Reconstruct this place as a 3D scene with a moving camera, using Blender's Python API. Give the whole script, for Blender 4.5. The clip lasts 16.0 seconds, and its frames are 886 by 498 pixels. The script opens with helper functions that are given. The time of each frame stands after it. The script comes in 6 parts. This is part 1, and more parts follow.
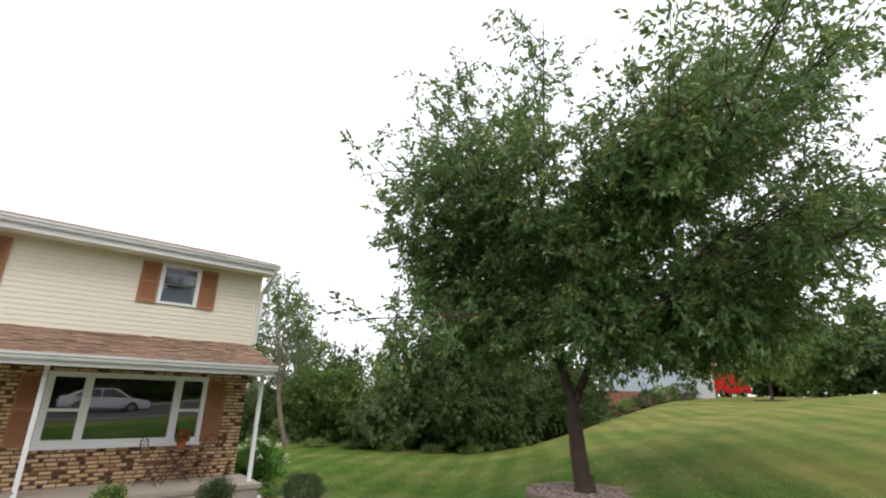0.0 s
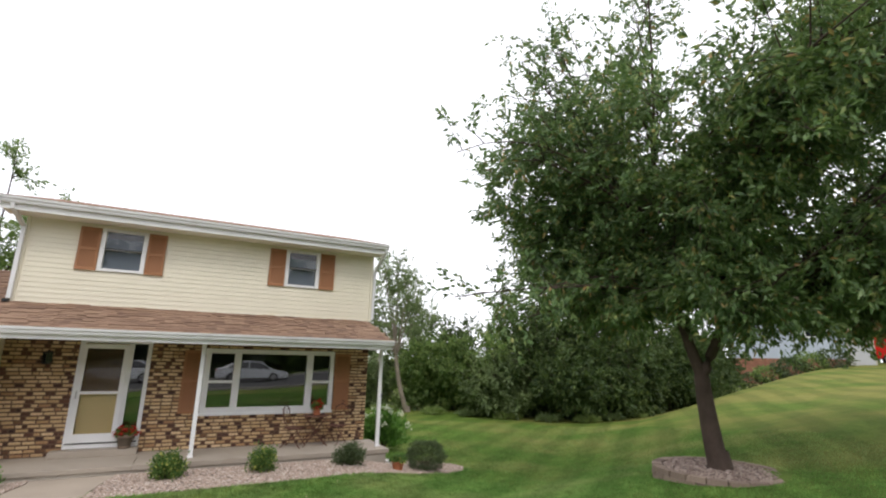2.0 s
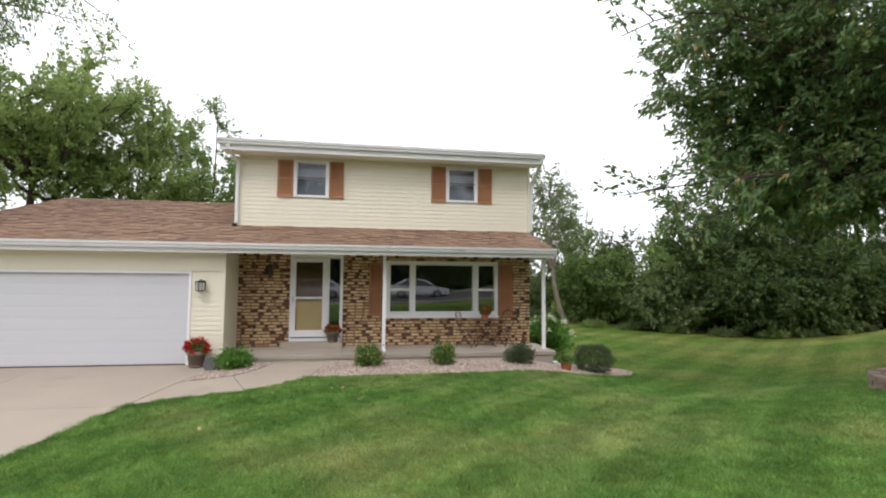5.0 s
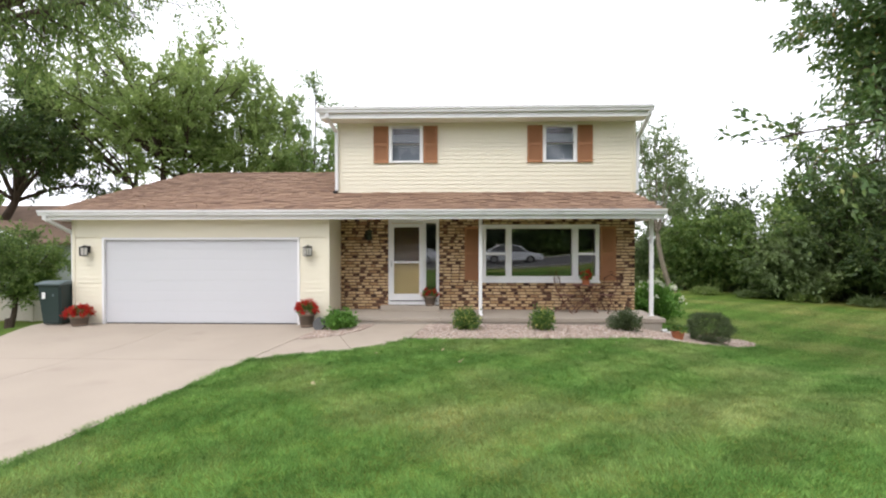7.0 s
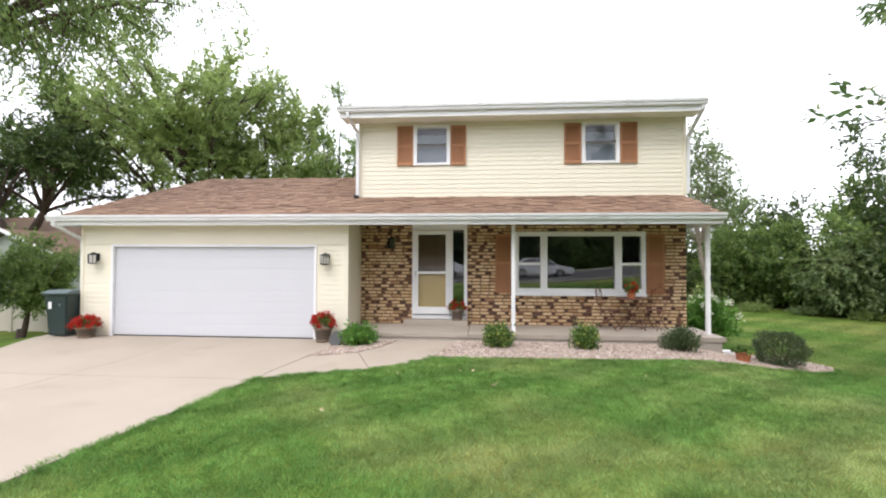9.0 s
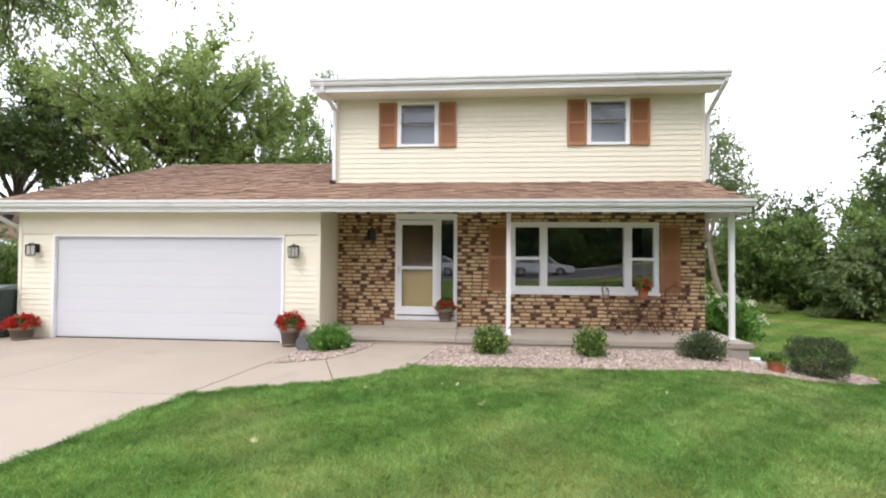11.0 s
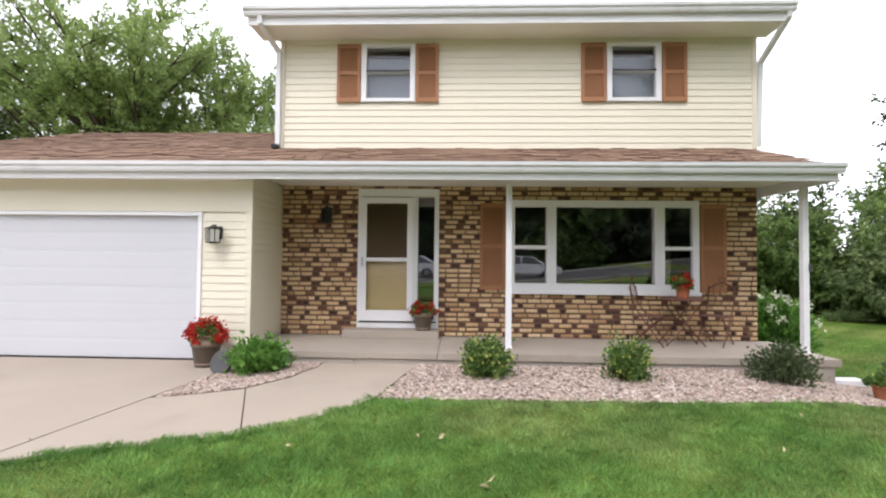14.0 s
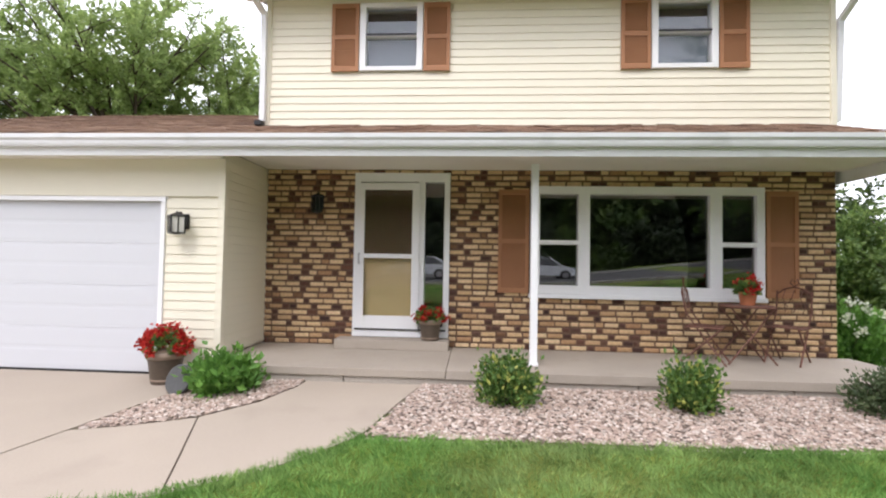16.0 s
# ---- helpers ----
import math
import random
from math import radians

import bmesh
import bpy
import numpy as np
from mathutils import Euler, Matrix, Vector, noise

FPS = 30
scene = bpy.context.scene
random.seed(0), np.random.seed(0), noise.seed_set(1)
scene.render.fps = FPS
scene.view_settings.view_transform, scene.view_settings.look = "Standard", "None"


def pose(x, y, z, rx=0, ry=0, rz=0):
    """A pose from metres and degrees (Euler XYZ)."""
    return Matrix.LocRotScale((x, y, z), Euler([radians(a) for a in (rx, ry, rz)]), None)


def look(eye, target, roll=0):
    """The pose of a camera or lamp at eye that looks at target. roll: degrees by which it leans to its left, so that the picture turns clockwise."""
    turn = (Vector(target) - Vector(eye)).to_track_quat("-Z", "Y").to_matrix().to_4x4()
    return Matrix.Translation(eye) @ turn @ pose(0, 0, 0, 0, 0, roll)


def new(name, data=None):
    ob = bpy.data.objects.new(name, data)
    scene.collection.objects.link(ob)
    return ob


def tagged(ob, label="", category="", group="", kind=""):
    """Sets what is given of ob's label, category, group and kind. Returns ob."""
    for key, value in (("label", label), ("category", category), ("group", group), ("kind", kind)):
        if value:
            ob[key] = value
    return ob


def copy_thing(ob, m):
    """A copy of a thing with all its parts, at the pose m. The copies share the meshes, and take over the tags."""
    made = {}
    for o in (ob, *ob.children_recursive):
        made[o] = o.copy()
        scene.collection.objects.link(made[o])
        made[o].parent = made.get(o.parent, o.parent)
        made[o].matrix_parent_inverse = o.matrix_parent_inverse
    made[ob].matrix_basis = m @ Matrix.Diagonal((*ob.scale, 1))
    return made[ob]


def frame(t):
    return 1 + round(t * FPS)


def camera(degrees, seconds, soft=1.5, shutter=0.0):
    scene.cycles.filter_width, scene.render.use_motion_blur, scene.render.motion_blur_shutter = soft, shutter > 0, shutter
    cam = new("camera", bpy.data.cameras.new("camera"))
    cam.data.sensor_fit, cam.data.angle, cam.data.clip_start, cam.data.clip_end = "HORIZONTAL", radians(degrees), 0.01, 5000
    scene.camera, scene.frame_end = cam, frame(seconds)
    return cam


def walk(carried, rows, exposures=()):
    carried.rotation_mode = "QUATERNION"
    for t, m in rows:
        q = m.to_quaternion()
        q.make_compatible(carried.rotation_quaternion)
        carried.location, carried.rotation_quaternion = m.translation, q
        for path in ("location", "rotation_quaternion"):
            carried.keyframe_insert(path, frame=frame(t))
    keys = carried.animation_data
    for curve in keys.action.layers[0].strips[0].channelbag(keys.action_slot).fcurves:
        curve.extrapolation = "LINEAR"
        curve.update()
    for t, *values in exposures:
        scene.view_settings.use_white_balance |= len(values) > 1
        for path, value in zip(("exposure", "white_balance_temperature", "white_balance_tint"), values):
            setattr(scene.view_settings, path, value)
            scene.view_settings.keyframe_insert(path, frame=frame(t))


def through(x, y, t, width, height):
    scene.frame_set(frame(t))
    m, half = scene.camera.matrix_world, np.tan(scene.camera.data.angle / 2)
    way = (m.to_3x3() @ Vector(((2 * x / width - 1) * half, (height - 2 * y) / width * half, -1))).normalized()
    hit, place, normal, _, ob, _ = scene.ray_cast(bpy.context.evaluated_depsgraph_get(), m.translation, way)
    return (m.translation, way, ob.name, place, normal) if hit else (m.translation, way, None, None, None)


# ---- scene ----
cam = camera(85.8, 16.0, soft=2.1)
PATH = [
    (0, (3.601, -13.323, 2.342), (4.81, -11.839, 2.923), 1.9),
    (0.5, (3.68, -13.338, 2.335), (4.829, -11.796, 2.886), 1.1),
    (1, (3.693, -13.287, 2.354), (4.763, -11.679, 2.872), 1.1),
    (1.5, (3.672, -13.293, 2.39), (4.645, -11.614, 2.877), 1.2),
    (2, (3.605, -13.248, 2.409), (4.478, -11.506, 2.861), 1.3),
    (2.5, (3.559, -13.255, 2.378), (4.327, -11.452, 2.777), 1.4),
    (3, (3.551, -13.303, 2.304), (4.222, -11.45, 2.644), 1.5),
    (3.5, (3.536, -13.286, 2.229), (4.119, -11.392, 2.503), 1.3),
    (4, (3.444, -13.225, 2.179), (3.951, -11.302, 2.392), 0.9),
    (4.5, (3.371, -13.2, 2.115), (3.787, -11.251, 2.282), 0.7),
    (5, (3.317, -13.193, 2.065), (3.632, -11.222, 2.19), 0.5),
    (7.5, (3.2, -12.756, 1.995), (3.067, -10.76, 1.965), -0.1),
    (8, (3.212, -12.503, 1.966), (3.037, -10.511, 1.934), -0.1),
    (8.5, (3.12, -12.22, 1.893), (2.947, -10.227, 1.901), 0.1),
    (9, (3.076, -11.896, 1.852), (2.911, -9.903, 1.897), 0.2),
    (11.5, (3.268, -10.227, 1.663), (3.108, -8.234, 1.704), 0.6),
    (12, (3.204, -9.915, 1.574), (3.071, -7.92, 1.633), 0.6),
    (12.5, (3.08, -9.447, 1.506), (2.988, -7.45, 1.581), 0.3),
    (13, (3.173, -8.941, 1.469), (3.07, -6.945, 1.543), 0.2),
    (13.5, (3.154, -8.495, 1.498), (3.058, -6.498, 1.558), 0.4),
    (14, (3.07, -8.056, 1.48), (2.995, -6.058, 1.539), 0.6),
    (14.5, (3.043, -7.726, 1.495), (2.966, -5.728, 1.538), 0.6),
    (15, (3.089, -7.378, 1.533), (2.978, -5.381, 1.56), 0.8),
    (15.5, (3.123, -7.048, 1.45), (2.981, -5.054, 1.509), 1.1),
    (16, (3.061, -6.801, 1.419), (2.928, -4.806, 1.485), 1.0),
]
walk(cam, [(t, look(eye, target, roll)) for t, eye, target, roll in PATH], [(0, 0.0, 6550, 10), (5, 0.03, 6500, 10), (7.5, 0.46, 6420, 10), (9, 0.56, 6370, 11), (11.5, 0.54, 6350, 12), (12.5, 0.5, 6340, 12), (14, 0.49, 6330, 13), (15, 0.57, 6320, 13), (16, 0.58, 6320, 13)])

# ---- light: bright overcast sky, weak wide sun ----
world = bpy.data.worlds.new("overcast_sky")
scene.world = world
world.use_nodes = True
wn, wl = world.node_tree.nodes, world.node_tree.links
wn.clear()
sky = wn.new("ShaderNodeTexSky")
sky.sky_type, sky.sun_disc = "NISHITA", False
sky.sun_elevation, sky.sun_rotation = radians(52), radians(200)
sky.air_density, sky.dust_density = 1.0, 4.0
cloud = wn.new("ShaderNodeMix")
cloud.data_type = "RGBA"
cloud.inputs[0].default_value = 0.93
cloud.inputs[7].default_value = (15.7, 15.7, 16.8, 1)
bg = wn.new("ShaderNodeBackground")
bg.inputs[1].default_value = 0.1
wout = wn.new("ShaderNodeOutputWorld")
wl.new(sky.outputs[0], cloud.inputs[6])
wl.new(cloud.outputs[2], bg.inputs[0])
wl.new(bg.outputs[0], wout.inputs[0])
sun = new("sun", bpy.data.lights.new("sun", "SUN"))
sun.data.energy, sun.data.angle, sun.data.color = 1.1, radians(20), (1.0, 0.96, 0.9)
sun.matrix_world = look((0, 0, 30), (5.2, 14.3, 30 - 19.5))


# ---- materials ----
def nodes_of(name):
    m = bpy.data.materials.new(name)
    m.use_nodes = True
    nt = m.node_tree
    return m, nt.nodes, nt.links, nt.nodes["Principled BSDF"]


def ramp(nodes, links, source, stops):
    r = nodes.new("ShaderNodeValToRGB")
    while len(r.color_ramp.elements) < len(stops):
        r.color_ramp.elements.new(0.5)
    for e, (p, c) in zip(r.color_ramp.elements, stops):
        e.position, e.color = p, (*c, 1)
    links.new(source, r.inputs[0])
    return r.outputs[0]


def noise_tex(nodes, links, scale, detail=4.0, stretch=None, coords="Object"):
    tc = nodes.new("ShaderNodeTexCoord")
    out = tc.outputs[coords]
    if stretch:
        mp = nodes.new("ShaderNodeMapping")
        mp.inputs["Scale"].default_value = stretch
        links.new(out, mp.inputs[0])
        out = mp.outputs[0]
    n = nodes.new("ShaderNodeTexNoise")
    n.inputs["Scale"].default_value, n.inputs["Detail"].default_value = scale, detail
    links.new(out, n.inputs["Vector"])
    return n.outputs[0]


def mixed(nodes, links, a, b, factor, mode="MIX"):
    m = nodes.new("ShaderNodeMix")
    m.data_type, m.blend_type = "RGBA", mode
    for i, v in ((0, factor), (6, a), (7, b)):
        if isinstance(v, (int, float)):
            m.inputs[i].default_value = v
        elif isinstance(v, tuple):
            m.inputs[i].default_value = (*v, 1)
        else:
            links.new(v, m.inputs[i])
    return m.outputs[2]


def bump(nodes, links, bsdf, height, strength, distance=0.01):
    b = nodes.new("ShaderNodeBump")
    b.inputs["Strength"].default_value, b.inputs["Distance"].default_value = strength, distance
    links.new(height, b.inputs["Height"])
    links.new(b.outputs[0], bsdf.inputs["Normal"])


def surface(name, colour, spread=0.12, grain=40.0, blotch=1.5, rough=0.7, relief=0.15, metal=0.0, stretch=None, spec=0.4, dirt=None, dirt_at=0.62):
    """Paint, concrete, wood, plastic: a base colour with fine grain, wide blotches, optional stains and relief."""
    m, n, l, b = nodes_of(name)
    dark = tuple(c * (1 - spread) for c in colour)
    light = tuple(min(1, c * (1 + spread * 0.6)) for c in colour)
    fine = noise_tex(n, l, grain, 5, stretch)
    wide = noise_tex(n, l, blotch, 3)
    c = mixed(n, l, ramp(n, l, fine, [(0.3, dark), (0.7, light)]), ramp(n, l, wide, [(0.35, dark), (0.65, light)]), 0.5)
    if dirt:
        mask = ramp(n, l, noise_tex(n, l, blotch * 1.7, 6), [(dirt_at, (0, 0, 0)), (dirt_at + 0.16, (0.7, 0.7, 0.7))])
        c = mixed(n, l, c, dirt, mask)
    l.new(c, b.inputs["Base Color"])
    b.inputs["Roughness"].default_value, b.inputs["Metallic"].default_value = rough, metal
    b.inputs["Specular IOR Level"].default_value = spec
    bump(n, l, b, fine, relief)
    return m


def varied(name, stops, rough=0.8, island=False, grain=60.0, relief=0.3, spec=0.3, mottle=0.3):
    """Pieces that differ one from another: the colour is drawn per object or per island."""
    m, n, l, b = nodes_of(name)
    if island:
        rnd = n.new("ShaderNodeNewGeometry").outputs["Random Per Island"]
    else:
        rnd = n.new("ShaderNodeObjectInfo").outputs["Random"]
    c = ramp(n, l, rnd, stops)
    fine = noise_tex(n, l, grain, 5)
    c = mixed(n, l, c, ramp(n, l, fine, [(0.3, (0.55, 0.52, 0.5)), (0.7, (1.0, 1.0, 1.0))]), mottle, "MULTIPLY")
    l.new(c, b.inputs["Base Color"])
    b.inputs["Roughness"].default_value, b.inputs["Specular IOR Level"].default_value = rough, spec
    bump(n, l, b, fine, relief)
    return m


def foliage(name, stops, through_colour, through=0.35, rough=0.5):
    m, n, l, b = nodes_of(name)
    rnd = n.new("ShaderNodeNewGeometry").outputs["Random Per Island"]
    c = ramp(n, l, rnd, stops)
    patch = noise_tex(n, l, 0.55, 3)
    c = mixed(n, l, c, ramp(n, l, patch, [(0.3, (0.62, 0.68, 0.6)), (0.7, (1.25, 1.2, 1.0))]), 0.7, "MULTIPLY")
    l.new(c, b.inputs["Base Color"])
    b.inputs["Roughness"].default_value, b.inputs["Specular IOR Level"].default_value = rough, 0.35
    t = n.new("ShaderNodeBsdfTranslucent")
    l.new(mixed(n, l, c, through_colour, 0.5), t.inputs[0])
    mix = n.new("ShaderNodeMixShader")
    mix.inputs[0].default_value = through
    l.new(b.outputs[0], mix.inputs[1])
    l.new(t.outputs[0], mix.inputs[2])
    l.new(mix.outputs[0], n["Material Output"].inputs[0])
    return m


def glass(name, tint=(1, 1, 1), gloss=1.0):
    m, n, l, b = nodes_of(name)
    clear = n.new("ShaderNodeBsdfTransparent")
    clear.inputs[0].default_value = (*tint, 1)
    shine = n.new("ShaderNodeBsdfGlossy")
    shine.inputs["Roughness"].default_value = 0.004
    fr = n.new("ShaderNodeFresnel")
    fr.inputs[0].default_value = 1.0 + 0.95 * gloss
    mix = n.new("ShaderNodeMixShader")
    l.new(fr.outputs[0], mix.inputs[0])
    l.new(clear.outputs[0], mix.inputs[1])
    l.new(shine.outputs[0], mix.inputs[2])
    l.new(mix.outputs[0], n["Material Output"].inputs[0])
    return m


def lawn_material(name, blades=False):
    m, n, l, b = nodes_of(name)
    fine = noise_tex(n, l, 55, 6)
    clump = noise_tex(n, l, 6.5, 4)
    mid = noise_tex(n, l, 1.6, 4)
    wide = noise_tex(n, l, 0.35, 3)
    c = ramp(n, l, fine, [(0.3, (0.078, 0.15, 0.04)), (0.7, (0.14, 0.245, 0.068))])
    c = mixed(n, l, c, ramp(n, l, mid, [(0.35, (0.068, 0.145, 0.038)), (0.7, (0.155, 0.24, 0.074))]), 0.33)
    c = mixed(n, l, c, ramp(n, l, clump, [(0.32, (0.66, 0.72, 0.66)), (0.55, (1.0, 1.0, 1.0)), (0.72, (1.3, 1.24, 1.25))]), 0.5, "MULTIPLY")
    tc = n.new("ShaderNodeTexCoord")
    # drier towards the neighbour's hill, in loose patches everywhere
    xyz = n.new("ShaderNodeSeparateXYZ")
    l.new(tc.outputs["Object"], xyz.inputs[0])
    up = n.new("ShaderNodeMapRange")
    up.inputs["From Min"].default_value, up.inputs["From Max"].default_value = 13.0, 26.0
    up.inputs["To Min"].default_value, up.inputs["To Max"].default_value = 0.0, 0.17
    l.new(xyz.outputs[0], up.inputs["Value"])
    add = n.new("ShaderNodeMath")
    l.new(wide, add.inputs[0])
    l.new(up.outputs[0], add.inputs[1])
    dry = ramp(n, l, add.outputs[0], [(0.47, (0, 0, 0)), (0.74, (0.6, 0.6, 0.6))])
    c = mixed(n, l, c, mixed(n, l, (0.235, 0.25, 0.11), (0.32, 0.3, 0.16), mid), dry)
    # mowing stripes, half a metre wide, run slantwise to the street
    mp = n.new("ShaderNodeMapping")
    mp.inputs["Rotation"].default_value = (0, 0, radians(49.5))
    l.new(tc.outputs["Object"], mp.inputs[0])
    w = n.new("ShaderNodeTexWave")
    w.inputs["Scale"].default_value, w.inputs["Distortion"].default_value = 0.27, 1.6
    w.inputs["Detail"].default_value, w.inputs["Detail Scale"].default_value = 3.0, 1.8
    l.new(mp.outputs[0], w.inputs[0])
    c = mixed(n, l, c, ramp(n, l, w.outputs[1], [(0.3, (0.8, 0.84, 0.82)), (0.7, (1.18, 1.16, 1.17))]), 0.62, "MULTIPLY")
    if blades:
        rnd_ = n.new("ShaderNodeNewGeometry").outputs["Random Per Island"]
        c = mixed(n, l, c, ramp(n, l, rnd_, [(0, (1.15, 1.24, 1.15)), (0.6, (1.7, 1.72, 1.62)), (0.95, (2.0, 1.92, 1.86)), (1, (2.7, 2.4, 2.2))]), 1.0, "MULTIPLY")
    l.new(c, b.inputs["Base Color"])
    b.inputs["Roughness"].default_value, b.inputs["Specular IOR Level"].default_value = 0.9, 0.05
    if blades:
        t = n.new("ShaderNodeBsdfTranslucent")
        l.new(c, t.inputs[0])
        mix = n.new("ShaderNodeMixShader")
        mix.inputs[0].default_value = 0.4
        l.new(b.outputs[0], mix.inputs[1])
        l.new(t.outputs[0], mix.inputs[2])
        l.new(mix.outputs[0], n["Material Output"].inputs[0])
    else:
        c = mixed(n, l, c, (0.88, 0.77, 0.52), 1.0, "MULTIPLY")
        l.new(c, b.inputs["Base Color"])
        bump(n, l, b, fine, 0.7, 0.02)
    return m


M_LAWN = lawn_material("lawn")
M_BLADE = lawn_material("grass_blade", True)
M_SIDING = surface("cream_vinyl", (0.785, 0.738, 0.6), 0.03, 25, 0.8, 0.5, 0.04, stretch=(0.2, 1, 3))
M_WHITE = surface("white_trim", (0.82, 0.82, 0.83), 0.03, 30, 1.2, 0.45, 0.04, dirt=(0.6, 0.6, 0.57), dirt_at=0.66)
M_GUTTER = surface("white_gutter_metal", (0.76, 0.765, 0.78), 0.04, 20, 1.0, 0.5, 0.03, stretch=(0.15, 1, 2), dirt=(0.5, 0.5, 0.5), dirt_at=0.6)
M_SOFFIT = surface("soffit_panel", (0.8, 0.775, 0.71), 0.03, 30, 1.0, 0.6, 0.05)
M_GARAGE = surface("white_steel_door", (0.58, 0.59, 0.62), 0.02, 90, 0.7, 0.42, 0.06)
M_SHUTTER = surface("brown_shutter", (0.37, 0.172, 0.082), 0.12, 35, 2.0, 0.6, 0.12, stretch=(3, 1, 0.3))
M_CONCRETE = surface("porch_concrete", (0.375, 0.325, 0.272), 0.12, 70, 1.2, 0.85, 0.25, dirt=(0.3, 0.25, 0.2), dirt_at=0.6)
M_DRIVE = surface("driveway_concrete", (0.4, 0.338, 0.275), 0.1, 90, 0.6, 0.85, 0.2, dirt=(0.32, 0.265, 0.215), dirt_at=0.6)
M_FOUND = surface("foundation_block", (0.4, 0.36, 0.31), 0.15, 50, 1.5, 0.9, 0.3)
M_MORTAR = surface("brown_mortar", (0.16, 0.098, 0.066), 0.25, 90, 4, 0.95, 0.4)
TAN_STOPS = [(0, (0.7, 0.49, 0.27)), (0.22, (0.82, 0.62, 0.38)), (0.45, (0.62, 0.42, 0.22)), (0.65, (0.78, 0.58, 0.35)), (0.85, (0.56, 0.36, 0.19)), (1.0, (0.4, 0.22, 0.12))]
DARK_STOPS = [(0, (0.14, 0.065, 0.045)), (0.3, (0.07, 0.04, 0.034)), (0.6, (0.18, 0.085, 0.055)), (0.8, (0.1, 0.055, 0.045)), (1.0, (0.3, 0.165, 0.085))]
M_TAN, M_TAN_J = (varied("tan_brick" + k, TAN_STOPS, 0.85, isl, 22, 0.5, 0.25, 0.6) for k, isl in (("", False), ("_joined", True)))
M_DARK, M_DARK_J = (varied("brown_brick" + k, DARK_STOPS, 0.85, isl, 22, 0.5, 0.25, 0.6) for k, isl in (("", False), ("_joined", True)))
SHINGLE_STOPS = [(0, (0.19, 0.121, 0.09)), (0.25, (0.305, 0.2, 0.142)), (0.5, (0.235, 0.15, 0.108)), (0.75, (0.355, 0.24, 0.168)), (1, (0.27, 0.173, 0.122))]
M_SHINGLE = varied("brown_asphalt_shingle", SHINGLE_STOPS, 0.95, False, 120, 0.5, 0.2, 0.4)
M_SHINGLE_I = varied("brown_asphalt_shingle_joined", SHINGLE_STOPS, 0.95, True, 120, 0.5, 0.2, 0.4)
M_ROOFBASE = surface("roof_felt", (0.17, 0.1, 0.07), 0.15, 60, 2, 0.95, 0.3)
M_GRAVEL = varied("river_gravel", [(0, (0.3, 0.22, 0.18)), (0.3, (0.53, 0.42, 0.35)), (0.5, (0.36, 0.265, 0.215)), (0.75, (0.68, 0.59, 0.52)), (1, (0.16, 0.12, 0.1))], 0.85, True, 50, 0.3, 0.3, 0.3)
M_GRAVELBASE = surface("gravel_bed", (0.2, 0.15, 0.12), 0.4, 45, 6, 0.95, 0.6)
M_GLASS = glass("window_glass", gloss=1.6)
M_DOORGLASS = glass("door_glass", gloss=0.5)
# blind grey made bluer and lighter: the sky's reflection is put into it
M_BLIND = surface("sky_tinted_blind", (0.24, 0.275, 0.325), 0.04, 60, 1, 0.8, 0.05)
# dimness of the unlit rooms is put into this dark plaster colour
M_ROOM = surface("darkened_room_plaster", (0.16, 0.15, 0.14), 0.1, 20, 1, 0.9, 0.05)
M_DOOR = surface("tan_panel_door", (0.72, 0.55, 0.29), 0.08, 12, 1.5, 0.5, 0.08, stretch=(6, 6, 0.6))
_m, _n, _l, _b = nodes_of("see_through_screen")
_t = _n.new("ShaderNodeBsdfTransparent")
_x = _n.new("ShaderNodeMixShader")
_x.inputs[0].default_value = 0.5
_b.inputs["Base Color"].default_value = (0.15, 0.095, 0.055, 1)
_b.inputs["Roughness"].default_value = 0.9
_l.new(_t.outputs[0], _x.inputs[1])
_l.new(_b.outputs[0], _x.inputs[2])
_l.new(_x.outputs[0], _n["Material Output"].inputs[0])
M_SCREEN = _m
M_BLACK = surface("black_lantern_metal", (0.03, 0.03, 0.032), 0.2, 40, 4, 0.45, 0.1, metal=0.4)
M_FROST = surface("seeded_lamp_glass", (0.72, 0.7, 0.64), 0.1, 50, 6, 0.25, 0.15)
M_RUST = surface("rust_brown_iron", (0.17, 0.08, 0.058), 0.25, 60, 5, 0.7, 0.25, metal=0.3)
M_POTDARK = surface("brown_glazed_pot", (0.1, 0.075, 0.055), 0.2, 30, 4, 0.5, 0.15)
M_POTBAND = surface("pot_rim_taupe", (0.27, 0.2, 0.15), 0.15, 30, 4, 0.6, 0.15)
M_TERRA = surface("terracotta", (0.42, 0.15, 0.07), 0.15, 40, 5, 0.85, 0.2)
M_SOIL = surface("soil", (0.06, 0.042, 0.03), 0.4, 60, 6, 1.0, 0.6)
M_RED = foliage("red_petal", [(0, (0.36, 0.012, 0.012)), (0.6, (0.52, 0.025, 0.022)), (1, (0.66, 0.07, 0.04))], (0.6, 0.05, 0.03), 0.2, 0.6)
M_WHITEPETAL = foliage("white_petal", [(0, (0.7, 0.72, 0.6)), (1, (0.85, 0.85, 0.8))], (0.8, 0.8, 0.7), 0.2, 0.6)
M_LEAF_SHRUB = foliage("shrub_leaf", [(0, (0.055, 0.12, 0.035)), (0.7, (0.13, 0.23, 0.06)), (0.86, (0.2, 0.3, 0.075)), (0.93, (0.5, 0.52, 0.14)), (1, (0.62, 0.58, 0.18))], (0.25, 0.36, 0.08), 0.25)
M_LEAF_HOSTA = foliage("bright_shrub_leaf", [(0, (0.078, 0.195, 0.039)), (1, (0.182, 0.364, 0.078))], (0.25, 0.42, 0.1), 0.3)
